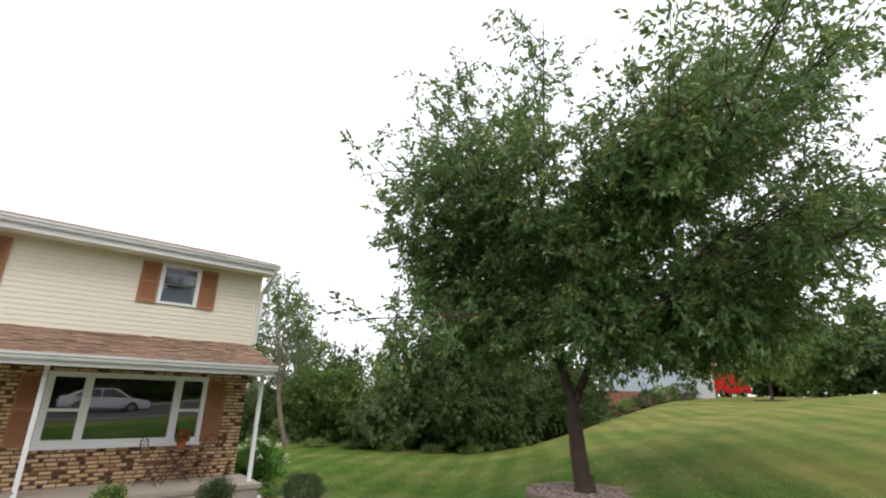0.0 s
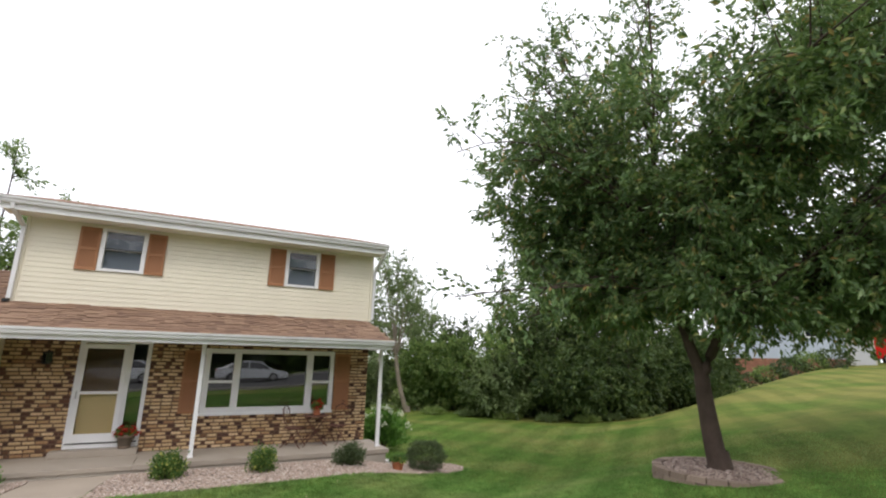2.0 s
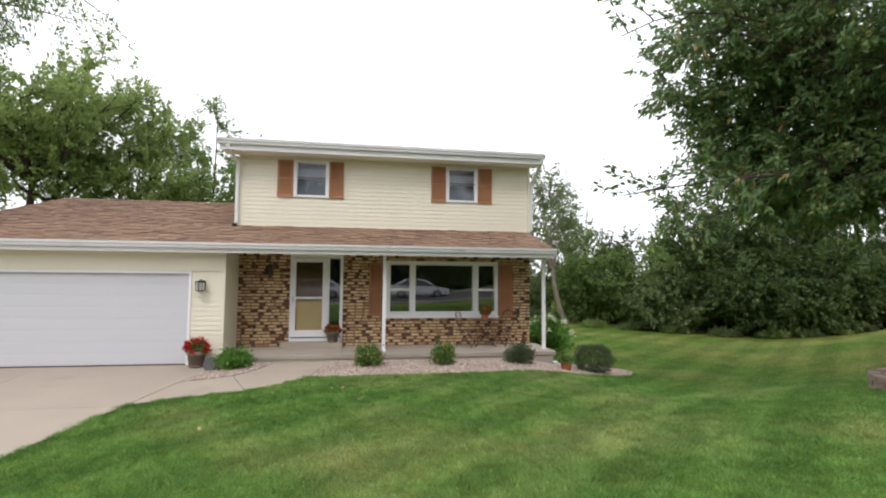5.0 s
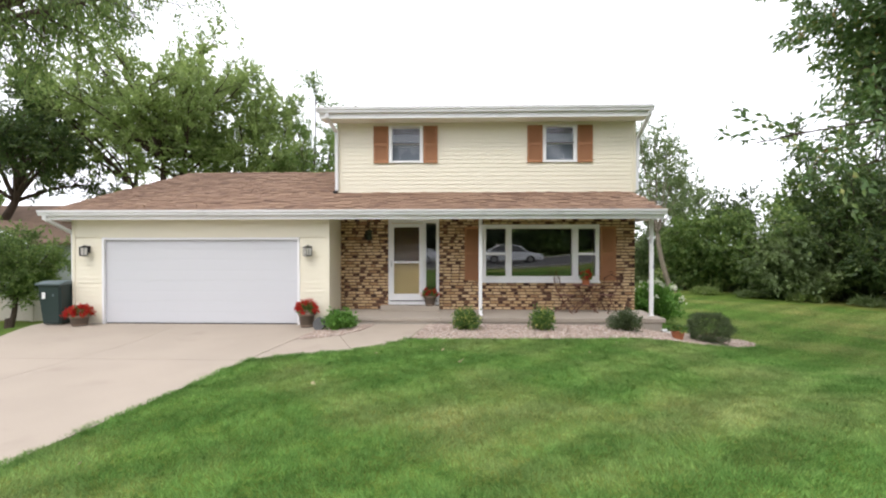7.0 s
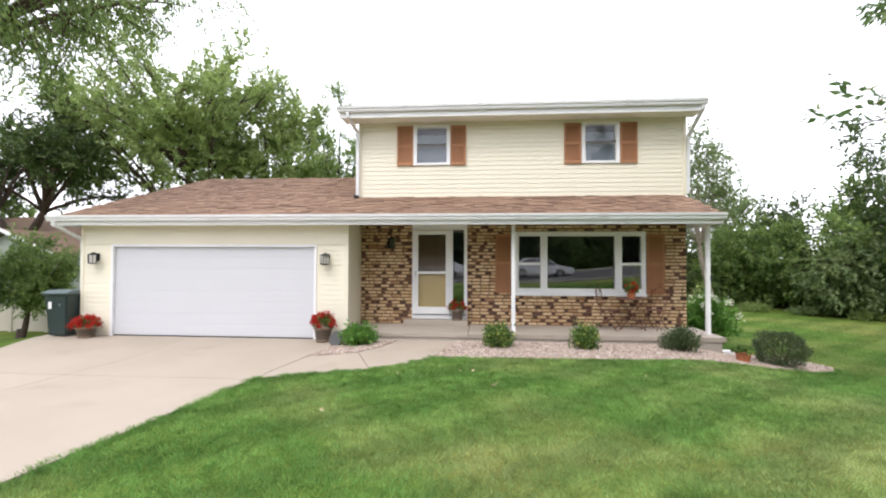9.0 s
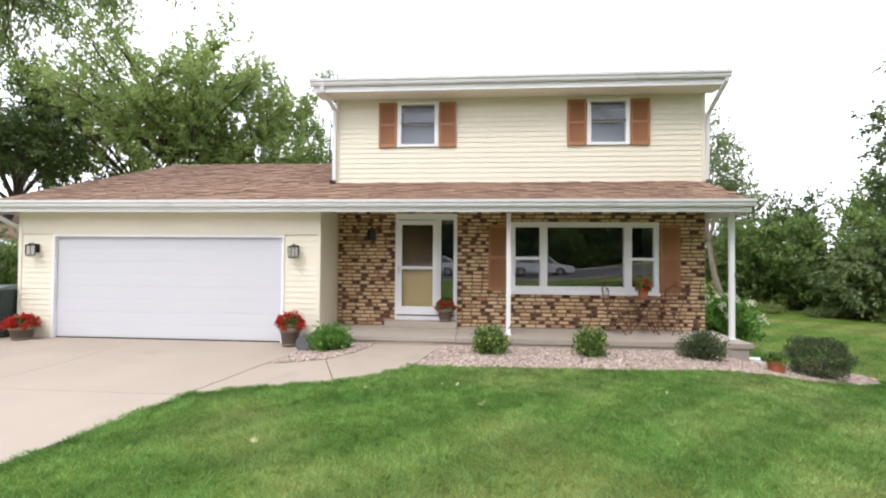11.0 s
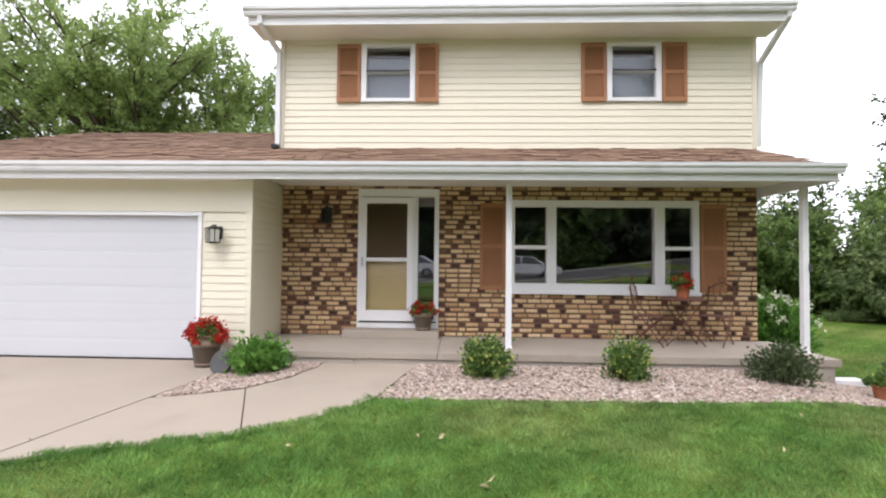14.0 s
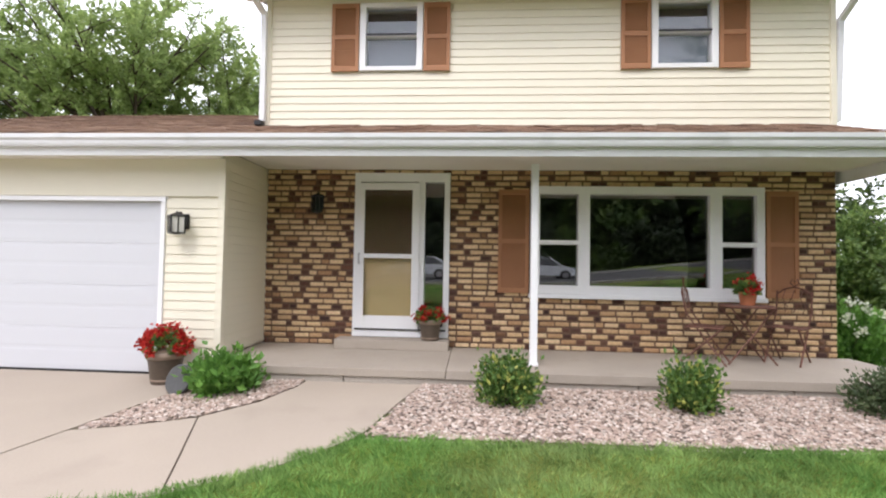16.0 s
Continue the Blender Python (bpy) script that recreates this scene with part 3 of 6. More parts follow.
def bush(name, at, radii, count, leaf, leaf_mat, seed, label, category="shrub", group="", flowers=None, sprays=0):
    """A low shrub: many thin stems and a shell of leaves with an uneven outline; flowers: (count, size, material)."""
    rng = np.random.default_rng(seed)
    root = thing(name, pose(*at), label, category, group)
    rx, ry, rz = radii
    stems = []
    for i in range(16):
        a, r = rng.uniform(0, 6.283), rng.uniform(0.2, 0.75)
        stems.append((curve_points((rng.normal(0, 0.03), rng.normal(0, 0.03), -0.03), (rx * r * math.cos(a), ry * r * math.sin(a), rz * rng.uniform(0.7, 1.5)), (0, 0, 0.05), 5), 0.012, 0.004, 4))
    attach("woody_base", limb_mesh("woody_base", stems), M_BARK, root)
    if sprays:
        p, g = [], []
        for k in range(sprays):
            a, r = rng.uniform(0, 6.283), math.sqrt(rng.uniform(0.02, 1.0))
            top = rz * 2.0 * (1 - 0.5 * r ** 3) * rng.uniform(0.72, 1.06)
            end = np.array([rx * r * math.cos(a), ry * r * math.sin(a), top * (1 if k % 4 else 0.55)]) * rng.uniform(0.88, 1.06)
            w = end / np.linalg.norm(end)
            n = count // sprays
            f = rng.uniform(0.35, 1.0, n)[:, None] ** 0.8
            p.append(end * f + rng.normal(0, 0.05, (n, 3)))
            g.append(np.repeat(w[None], n, 0))
        p, g = np.concatenate(p), np.concatenate(g)
    else:
        g = rng.normal(0, 1, (count, 3))
        g /= np.linalg.norm(g, axis=1, keepdims=True)
        lump = np.array([1 + 0.3 * noise.noise(Vector(v * 1.9) + Vector((seed, 0, 0))) + 0.12 * noise.noise(Vector(v * 5.0)) for v in g])
        p = g * (rng.uniform(0.45, 1.0, count) ** 0.5 * lump)[:, None] * np.array([rx, ry, rz]) + np.array([0, 0, rz * 0.95])
    keep = p[:, 2] > 0.02
    attach("foliage", leaf_mesh("foliage", p[keep], g[keep] + np.array([0, 0, 0.4]), leaf[0], leaf[1], rng, 0.1), leaf_mat, root)
    if flowers:
        n, size, mat = flowers
        g = rng.normal(0, 1, (n, 3))
        g[:, 2] = np.abs(g[:, 2])
        g /= np.linalg.norm(g, axis=1, keepdims=True)
        centres = g * np.array([rx, ry, rz]) * 1.02 + np.array([0, 0, rz])
        pp = np.repeat(centres, 26, 0) + rng.normal(0, size * 0.4, (n * 26, 3))
        attach("blossoms", leaf_mesh("blossoms", pp, np.repeat(g, 26, 0), size * 0.55, size * 0.45, rng, 0.0), mat, root)
    return root


# ---- land ----
def graded(lo, hi, step, far):
    """Even steps from lo to hi, then growing steps out to the horizon."""
    mid = list(np.arange(lo, hi + 1e-6, step))
    out, d = [], step
    x = hi
    while x < far:
        d *= 1.35
        x += d
        out.append(x)
    inn, d, x = [], step, lo
    while x > -far:
        d *= 1.35
        x -= d
        inn.append(x)
    return inn[::-1] + mid + out


gx, gy = graded(-12, 40, 0.4, 2500), graded(-32, 16, 0.4, 2500)
gv = np.array([(x, y, ground(max(-80, min(150, x)), max(-80, min(80, y))) - 0.004) for y in gy for x in gx])
nx = len(gx)
gi = (np.arange(len(gy) - 1)[:, None] * nx + np.arange(nx - 1)[None, :]).ravel()
land = attach("ground", mesh_np("ground", gv, np.stack([gi, gi + 1, gi + nx + 1, gi + nx], 1), True), M_LAWN)
tagged(land, "mown green lawn with faint mowing stripes", "lawn", kind="structure")

# driveway in slabs between saw-cut joints
drive = thing("driveway", None, "pale concrete driveway in front of the garage", "driveway", kind="structure")


def drive_left(y):
    return -6.5 - 0.85 * sm((y + 3.8) / 2.6)


def drive_right(y):
    return -0.02 + 0.115 * (y + 1.2)


d_edges = [-1.06, -4.85, -9.0, -13.1, -17.1]
for a, b in zip(d_edges, d_edges[1:]):
    for lo, hi in ((0.0, 0.5), (0.5, 1.0)):
        def across(y, f):
            return drive_left(y) + (drive_right(y) - drive_left(y)) * f
        m = 0.006
        ya, yb = a - m, b + m
        strip("slab", M_DRIVE, [(across(ya + (yb - ya) * k / 8, lo) + m, ya + (yb - ya) * k / 8) for k in range(9)], [(across(ya + (yb - ya) * k / 8, hi) - m, ya + (yb - ya) * k / 8) for k in range(9)], 8, 0.02, 0.1, parent=drive)

walk_in = [(-0.22, -3.08), (0.15, -2.95), (0.65, -2.72), (1.02, -2.3), (1.19, -1.8), (1.2, -1.5)]
walk_out = [(-0.42, -4.82), (0.13, -4.45), (0.67, -4.3), (1.2, -4.02), (1.42, -3.84), (1.72, -3.58), (1.97, -3.25), (2.17, -2.96), (2.5, -1.5)]
path = thing("front_walk", None, "curved pale concrete walk to the porch", "walkway", kind="structure")
strip("slab", M_DRIVE, walk_in[:3], walk_out[:4], 8, 0.02, 0.1, parent=path)
strip("slab", M_DRIVE, [(walk_in[2][0] + 0.012, walk_in[2][1] + 0.008)] + walk_in[3:], [(walk_out[3][0] + 0.012, walk_out[3][1] + 0.008)] + walk_out[4:], 10, 0.02, 0.1, parent=path)
strip("joint", M_SOIL, [(walk_in[2][0] - 0.02, walk_in[2][1]), (walk_out[3][0] - 0.02, walk_out[3][1] + 0.03)], [(walk_in[2][0] + 0.03, walk_in[2][1]), (walk_out[3][0] + 0.03, walk_out[3][1] + 0.03)], 4, 0.009, 0.02, parent=path)

bed1_a = [(drive_right(-1.3) + 0.03, -1.25), (drive_right(-2.2) + 0.03, -2.2), (-0.2, -3.02)]
bed1_b = [(1.18, -1.46), (1.16, -1.83), (0.99, -2.28), (0.62, -2.69), (0.15, -2.91), (-0.17, -3.04)]
bed2_a = [(2.53, -1.46), (4.5, -1.46), (6.5, -1.46), (8.2, -1.4), (8.7, -0.8), (9.7, -0.55), (10.3, -0.85)]
bed2_b = [(2.2, -2.98), (3.1, -2.98), (4.05, -2.96), (5.6, -2.92), (6.7, -2.81), (7.7, -2.7), (8.6, -2.42), (9.5, -2.05), (10.15, -1.6), (10.4, -1.2)]
bed1 = strip("gravel_bed", M_GRAVELBASE, bed1_a, bed1_b, 10, 0.012, 0.05, "small wedge of pinkish gravel beside the driveway", "gravel bed")
bed2 = strip("gravel_bed", M_GRAVELBASE, bed2_a, bed2_b, 24, 0.012, 0.05, "long bed of pinkish river gravel along the porch", "gravel bed")

strip("bed_edging", M_DRIVE, bed2_b, [(x + (0.03 if x > 9 else 0.0), y - 0.035 + (0.015 if x > 9.8 else 0)) for x, y in bed2_b], 24, 0.006, 0.08, "narrow concrete edging along the gravel bed", "edging")

# street, far verge and kerbs
strip("road", M_ASPHALT, [(-60, -28.4), (0, -28.4), (70, -28.4)], [(-60, -17.3), (0, -17.3), (70, -17.3)], 40, 0.01, 0.1, "grey asphalt street", "road")
for y in (-17.28, -28.6):
    strip("kerb", M_KERB, [(-60, y), (0, y), (70, y)], [(-60, y + 0.16), (0, y + 0.16), (70, y + 0.16)], 40, 0.13, 0.2, "grey concrete kerb along the street", "kerb")

# ---- house ----
PZ = 0.25            # porch floor
FW = 7.96            # width of the two-storey block
house = thing("house", None, "two-storey cream-sided house with brick porch and garage", "house")
DOOR = (1.32, 2.70, PZ, 2.73)
WIN = (3.84, 7.0, 1.04, 2.55)
UPL = (1.34, 2.26, 4.23, 5.23)
UPR = (5.5, 6.4, 4.23, 5.23)
GDR = (-5.74, -0.72, -0.05, 2.19)
SOF = 2.78
GY = -1.2            # garage face


def grow(h, d):
    return (h[0] + d, h[1] - d, h[2] + d, h[3] - d)


brick_wall = part("brick_wall", wall_box(0, FW, -0.3, 3.0, 0.016, 0.22, [grow(DOOR, 0.02), grow(WIN, 0.02)]), M_MORTAR, house, "mottled tan and brown brick wall")
upper_wall = part("upper_wall", wall_box(-0.06, FW, 3.0, 5.34, 0.03, 0.22, [grow(UPL, 0.03), grow(UPR, 0.03)]), M_SIDING, house, "cream vinyl siding wall")
garage_wall = part("garage_wall", wall_box(-6.5, 0, -0.02, SOF, GY + 0.02, GY + 0.2, [grow(GDR, 0.03)]), M_SIDING, house, "cream vinyl siding wall")
garage_side = part("garage_side_wall", box(-0.2, -0.014, GY + 0.2, 0.3, -0.02, SOF), M_SIDING, house)
part("foundation", box(-6.49, -0.01, GY + 0.03, GY + 0.19, -0.4, -0.021), M_FOUND, house)
for a in ((-6.5, -6.3, GY + 0.2, 7.0, -0.3, SOF), (-6.3, -0.06, 6.8, 7.0, -0.6, 2.85), (-0.06, FW, 7.0, 7.2, -0.6, 5.3), (FW - 0.2, FW, 0.22, 7.0, -0.6, 5.3), (-0.06, 0.14, 0.35, 7.0, 2.8, 5.3)):
    part("wall", box(*a), M_SIDING, house)
# unseen floors, ceilings and inner walls, added as a dark shell behind the panes
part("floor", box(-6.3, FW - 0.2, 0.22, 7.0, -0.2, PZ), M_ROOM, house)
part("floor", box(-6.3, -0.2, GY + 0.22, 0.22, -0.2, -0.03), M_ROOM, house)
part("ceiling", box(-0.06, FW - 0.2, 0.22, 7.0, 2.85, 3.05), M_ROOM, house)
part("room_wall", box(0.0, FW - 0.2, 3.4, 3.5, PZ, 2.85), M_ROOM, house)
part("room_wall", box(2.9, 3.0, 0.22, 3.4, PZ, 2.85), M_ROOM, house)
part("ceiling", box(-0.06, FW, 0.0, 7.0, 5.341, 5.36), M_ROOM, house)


def lap(x0, x1, z, y, along="x"):
    """One board of lapped siding: its foot stands out, its head tucks under the next."""
    h = 0.1125
    prof = [(y - 0.013, z), (y + 0.02, z), (y + 0.02, z + h), (y - 0.002, z + h), (y - 0.0125, z + 0.01)]
    if along == "x":
        return prism(prof, x0, x1, "x")
    return prism([(-a, b) for a, b in prof], x0, x1, "y")


def siding(parent, x0, x1, z0, z1, y, holes):
    z = z0
    while z < z1 - 0.02:
        spans = [(x0, x1)]
        for h in holes:
            if h[2] < z + 0.09 and h[3] > z + 0.02:
                spans = cut(spans, h[0], h[1])
        for a, b in spans:
            if b - a > 0.02:
                part("siding_board", lap(a, b, z, y), M_SIDING, parent)
        z += 0.1125


siding(upper_wall, -0.0, FW - 0.06, 3.42, 5.28, 0.01, [UPL, UPR])
siding(garage_wall, -6.44, -0.06, 0.03, 2.1, GY, [GDR])
part("frieze", box(-6.44, -0.06, GY - 0.012, GY + 0.02, 2.2, 2.66, 0.003), M_SIDING, garage_wall)
z = 0.28
while z < 2.62:
    bm = prism([(-0.014, z), (0.018, z), (0.017, z + 0.012), (0.002, z + 0.1125), (-0.014, z + 0.1125)], GY + 0.06, 0.0, "y")
    part("siding_board", bm, M_SIDING, garage_side)
    z += 0.1125
for x0, x1, y0, y1, z0, z1 in ((-0.075, -0.0, -0.022, 0.05, 3.42, 5.33), (FW - 0.065, FW + 0.012, -0.022, 0.05, 3.42, 5.33),
                               (-0.06, 0.026, GY - 0.026, GY + 0.06, 0.0, 2.66), (-6.512, -6.44, GY - 0.026, GY + 0.06, 0.0, 2.66)):
    part("corner_post", box(x0, x1, y0, y1, z0, z1, 0.006), M_SIDING, house)

# garage door: sections with pressed panels
gdoor = part("garage_door", wall_box(GDR[0], GDR[1], 0.0, GDR[3], GY - 0.032, GY + 0.1, [(GDR[0] + 0.055, GDR[1] - 0.055, -0.01, GDR[3] - 0.05)]), M_WHITE, house, "white steel sectional garage door, closed")
gx0, gx1, gh = GDR[0] + 0.055, GDR[1] - 0.055, (GDR[3] - 0.05 - 0.045) / 4
for i in range(4):
    z0 = 0.045 + i * gh
    bm = box(gx0 + 0.004, gx1 - 0.004, GY + 0.045, GY + 0.085, z0 + 0.0008, z0 + gh - 0.0008, 0.003)
    sec = part("door_section", bm, M_GARAGE, gdoor)
    for r in range(2):
        for k in range(1):
            w = gx1 - gx0 - 0.1
            xa = gx0 + 0.05 + k * w
            za = z0 + 0.03 + r * (gh - 0.03) / 2
            b = bmesh.new()
            xb, zb = xa + w - 0.05, za + (gh - 0.03) / 2 - 0.03
            o = [b.verts.new((x, GY + 0.0449, zz)) for x, zz in ((xa, za), (xb, za), (xb, zb), (xa, zb))]
            n_ = [b.verts.new((x, GY + 0.0432, zz)) for x, zz in ((xa + 0.02, za + 0.02), (xb - 0.02, za + 0.02), (xb - 0.02, zb - 0.02), (xa + 0.02, zb - 0.02))]
            b.faces.new(n_)
            for q in range(4):
                b.faces.new((o[q], o[(q + 1) % 4], n_[(q + 1) % 4], n_[q]))
            bm2 = bmesh.new()
            bm2.from_mesh(sec.data)
            tmp = bpy.data.meshes.new("tmp")
            b.to_mesh(tmp)
            bm2.from_mesh(tmp)
            bm2.to_mesh(sec.data)
            bm2.free()
            b.free()
            bpy.data.meshes.remove(tmp)
part("bottom_seal", box(gx0, gx1, GY + 0.035, GY + 0.09, 0.0, 0.045), M_TYRE, gdoor)

# entrance: frame, storm door, sidelight, inner door
entry = part("entrance", wall_box(DOOR[0], DOOR[1], PZ + 0.13, DOOR[3], -0.03, 0.13, [(1.40, 2.24, 0.52, 2.6), (2.34, 2.62, 0.52, 2.6)]), M_WHITE, house, "white door frame with narrow sidelight")
storm = part("storm_door", wall_box(1.37, 2.27, 0.50, 2.58, -0.065, -0.034, [(1.475, 2.165, 0.68, 1.5), (1.475, 2.165, 1.56, 2.48)]), M_WHITE, entry, "white aluminium storm door, closed")
for a in ((1.46, 2.18, -0.053, -0.048, 0.66, 1.52), (1.46, 2.18, -0.053, -0.048, 1.54, 2.5), (2.33, 2.63, 0.03, 0.036, 0.5, 2.62)):
    p = part("pane", box(*a), M_DOORGLASS if a[1] < 2.3 else M_GLASS, entry)
    p.visible_shadow = False
part("insect_screen", box(1.45, 2.19, -0.045, -0.043, 1.53, 2.52), M_SCREEN, entry)
part("door_handle", tube([(1.415, -0.072, 1.42), (1.415, -0.12, 1.42), (1.415, -0.12, 1.56), (1.415, -0.072, 1.56)], 0.012), M_RIM, entry, "brushed metal pull handle")
part("threshold", box(1.36, 2.66, -0.05, -0.031, 0.475, 0.497), M_BLACK, entry)
inner = part("inner_door", box(1.4, 2.25, 0.08, 0.125, 0.52, 2.61, 0.004), M_DOOR, entry, "tan wooden entrance door")
for a in ((1.46, 2.19, 1.62, 2.5), (1.46, 2.19, 0.6, 1.5)):
    part("door_panel", box(a[0], a[1], 0.07, 0.082, a[2], a[3], 0.005), M_DOOR, entry)


def trim_window(name, h, y, cells, parent, sill=True, label="", pane_mat=None):
    """A white window: outer casing, then cells (x0, x1, z0, z1) each with a sash and a pane."""
    frame_ob = part(name, wall_box(h[0], h[1], h[2], h[3], y - 0.05, y + 0.09, [c for c in cells]), M_WHITE, parent, label)
    for c in cells:
        p = part("pane", box(c[0] - 0.01, c[1] + 0.01, y + 0.02, y + 0.026, c[2] - 0.01, c[3] + 0.01), pane_mat or M_GLASS, frame_ob)
        p.visible_shadow = False
    if sill:
        part("sill", box(h[0] - 0.02, h[1] + 0.02, y - 0.085, y + 0.0, h[2] - 0.06, h[2] - 0.002, 0.006), M_WHITE, frame_ob)
    return frame_ob


wz0, wz1 = WIN[2] + 0.12, WIN[3] - 0.11
big = trim_window("picture_window", WIN, 0.0, [(3.97, 4.5, wz0, 1.73), (3.97, 4.5, 1.79, wz1), (4.66, 6.28, wz0, wz1), (6.44, 6.9, wz0, 1.73), (6.44, 6.9, 1.79, wz1)], house, True, "white picture window with two flanking sash windows")
for n_, h in (("L", UPL), ("R", UPR)):
    zm = 4.755
    f = trim_window("upper_window", h, 0.01, [(h[0] + 0.085, h[1] - 0.085, h[2] + 0.06, zm - 0.02), (h[0] + 0.085, h[1] - 0.085, zm + 0.02, h[3] - 0.06)], house, False, "white double-hung upstairs window", M_DOORGLASS)
    part("roller_blind", box(h[0] + 0.06, h[1] - 0.06, 0.13, 0.138, h[2], h[3] - 0.2), M_BLIND, f, "grey roller blind, drawn, tinted for mirrored sky")
    part("lower_rail", box(h[0] + 0.087, h[1] - 0.087, -0.046, -0.041, zm - 0.016, zm + 0.016), M_BLACK, f)
# unseen dark wall added behind the upstairs blinds
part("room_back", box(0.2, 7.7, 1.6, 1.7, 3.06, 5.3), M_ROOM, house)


def shutter(x0, x1, z0, z1, y):
    """A louvred shutter: stiles, rails and slats."""
    s = part("shutter", wall_box(x0, x1, z0, z1, y - 0.035, y - 0.004, [(x0 + 0.05, x1 - 0.05, z0 + 0.07, (z0 + z1) / 2 - 0.03), (x0 + 0.05, x1 - 0.05, (z0 + z1) / 2 + 0.03, z1 - 0.07)]), M_SHUTTER, house, "brown louvred shutter")
    for a, b in ((z0 + 0.07, (z0 + z1) / 2 - 0.03), ((z0 + z1) / 2 + 0.03, z1 - 0.07)):
        bm = bmesh.new()
        z = a
        while z < b - 0.005:
            prism([(y - 0.03, z), (y - 0.026, z), (y - 0.008, z + 0.034), (y - 0.012, z + 0.034)], x0 + 0.045, x1 - 0.045, "x", bm)
            z += 0.03
        part("slats", bm, M_SHUTTER, s)
    return s


for x0, x1, z0, z1, y in ((0.92, 1.325, 4.22, 5.22, -0.01), (2.275, 2.66, 4.22, 5.22, -0.01), (5.075, 5.485, 4.22, 5.22, -0.01), (6.415, 6.82, 4.22, 5.22, -0.01),
                          (3.39, 3.82, 1.04, 2.5, -0.002), (7.03, 7.45, 1.04, 2.5, -0.002)):
    shutter(x0, x1, z0, z1, y)

# eaves and roofs
EY, EZ, SL = -1.6, 2.80, 0.385
part("soffit", box(0.0, 8.04, -1.56, 0.0, SOF, SOF + 0.02), M_SOFFIT, house)
part("soffit", box(-6.95, -0.01, -1.56, GY - 0.001, 2.66, 2.68), M_SOFFIT, house)
part("porch_ceiling_edge", box(0.03, 8.04, -1.56, -1.45, 2.64, SOF - 0.002), M_SOFFIT, house)
part("fascia", box(-6.97, 8.06, -1.585, -1.561, 2.62, 2.84, 0.003), M_WHITE, house)
part("fascia", box(8.041, 8.062, -1.56, 0.4, 2.62, 2.84, 0.003), M_WHITE, house)
part("fascia", box(-6.97, -6.95, -1.56, 7.0, 2.62, 2.84, 0.003), M_WHITE, house)
GUT = [(0, 0), (-0.07, 0), (-0.085, 0.03), (-0.088, 0.06), (-0.115, 0.085), (-0.12, 0.13), (-0.105, 0.13), (-0.1, 0.09), (-0.075, 0.062), (-0.07, 0.012), (-0.004, 0.012), (-0.004, 0.13), (0, 0.13)]
part("gutter", prism([(EY + 0.012 + a, 2.715 + b) for a, b in GUT], -7.0, 8.09, "x"), M_GUTTER, house, "white metal gutter")
part("upper_soffit", box(-0.4, 8.14, -0.54, 0.02, 5.315, 5.335), M_SOFFIT, house)
part("upper_fascia", box(-0.42, 8.16, -0.565, -0.541, 5.3, 5.52, 0.003), M_WHITE, house)
for x in (-0.42, 8.14):
    part("rake_board", prism([(-0.55, 5.3), (-0.55, 5.5), (3.4, 6.56), (3.4, 6.36)], x, x + 0.02, "x"), M_WHITE, house)
part("gutter", prism([(-0.567 + a, 5.43 + b) for a, b in GUT], -0.46, 8.2, "x"), M_GUTTER, house, "white metal gutter")

ridge_y, hip_x = 2.44, -5.5
rz = EZ + SL * (ridge_y - EY)


def slab_from(corners, thick=0.06):
    b = bmesh.new()
    up = [b.verts.new(c) for c in corners]
    lo = [b.verts.new((c[0], c[1], c[2] - thick)) for c in corners]
    b.faces.new(up)
    b.faces.new(lo[::-1])
    n = len(up)
    for i in range(n):
        b.faces.new((up[i], lo[i], lo[(i + 1) % n], up[(i + 1) % n]))
    return b


roof_porch = part("porch_roof", slab_from([(-0.1, EY, EZ), (8.06, EY, EZ), (8.06 - 0.14, 0.02, EZ + SL * 1.62), (-0.1, 0.02, EZ + SL * 1.62)]), M_ROOFBASE, house, "brown asphalt shingle porch roof")
part("porch_roof_end", slab_from([(8.06, EY, EZ), (8.07, 0.3, EZ), (7.93, 0.3, EZ + 0.62), (7.92, 0.02, EZ + SL * 1.62)], 0.05), M_SHINGLE_I, house)
roof_garage = part("garage_roof", slab_from([(-6.98, EY, EZ), (-0.1, EY, EZ), (-0.1, ridge_y, rz), (hip_x, ridge_y, rz)]), M_ROOFBASE, house, "brown asphalt shingle hip roof")
part("garage_roof_hip", slab_from([(-6.98, EY, EZ), (hip_x, ridge_y, rz), (hip_x, ridge_y + 0.1, rz), (-6.98, 6.6, EZ)]), M_SHINGLE_I, house)
part("garage_roof_back", slab_from([(hip_x, ridge_y, rz - 0.002), (-0.06, ridge_y, rz - 0.002), (-0.06, 7.0, 2.9), (-6.98, 7.0, 2.9)]), M_SHINGLE_I, house)
upper_roof = part("upper_roof", slab_from([(-0.44, -0.62, 5.59), (8.18, -0.62, 5.59), (8.18, 3.4, 6.66), (-0.44, 3.4, 6.66)], 0.05), M_SHINGLE_I, house, "brown asphalt shingle gable roof")
part("upper_roof_back", slab_from([(-0.44, 3.4, 6.66), (8.18, 3.4, 6.66), (8.18, 7.5, 5.4), (-0.44, 7.5, 5.4)], 0.05), M_SHINGLE_I, house)
for x in (-0.05, FW - 0.1):
    part("gable_wall", prism([(0.1, 5.35), (7.0, 5.35), (3.4, 6.5)], x, x + 0.1, "x"), M_SIDING, house)


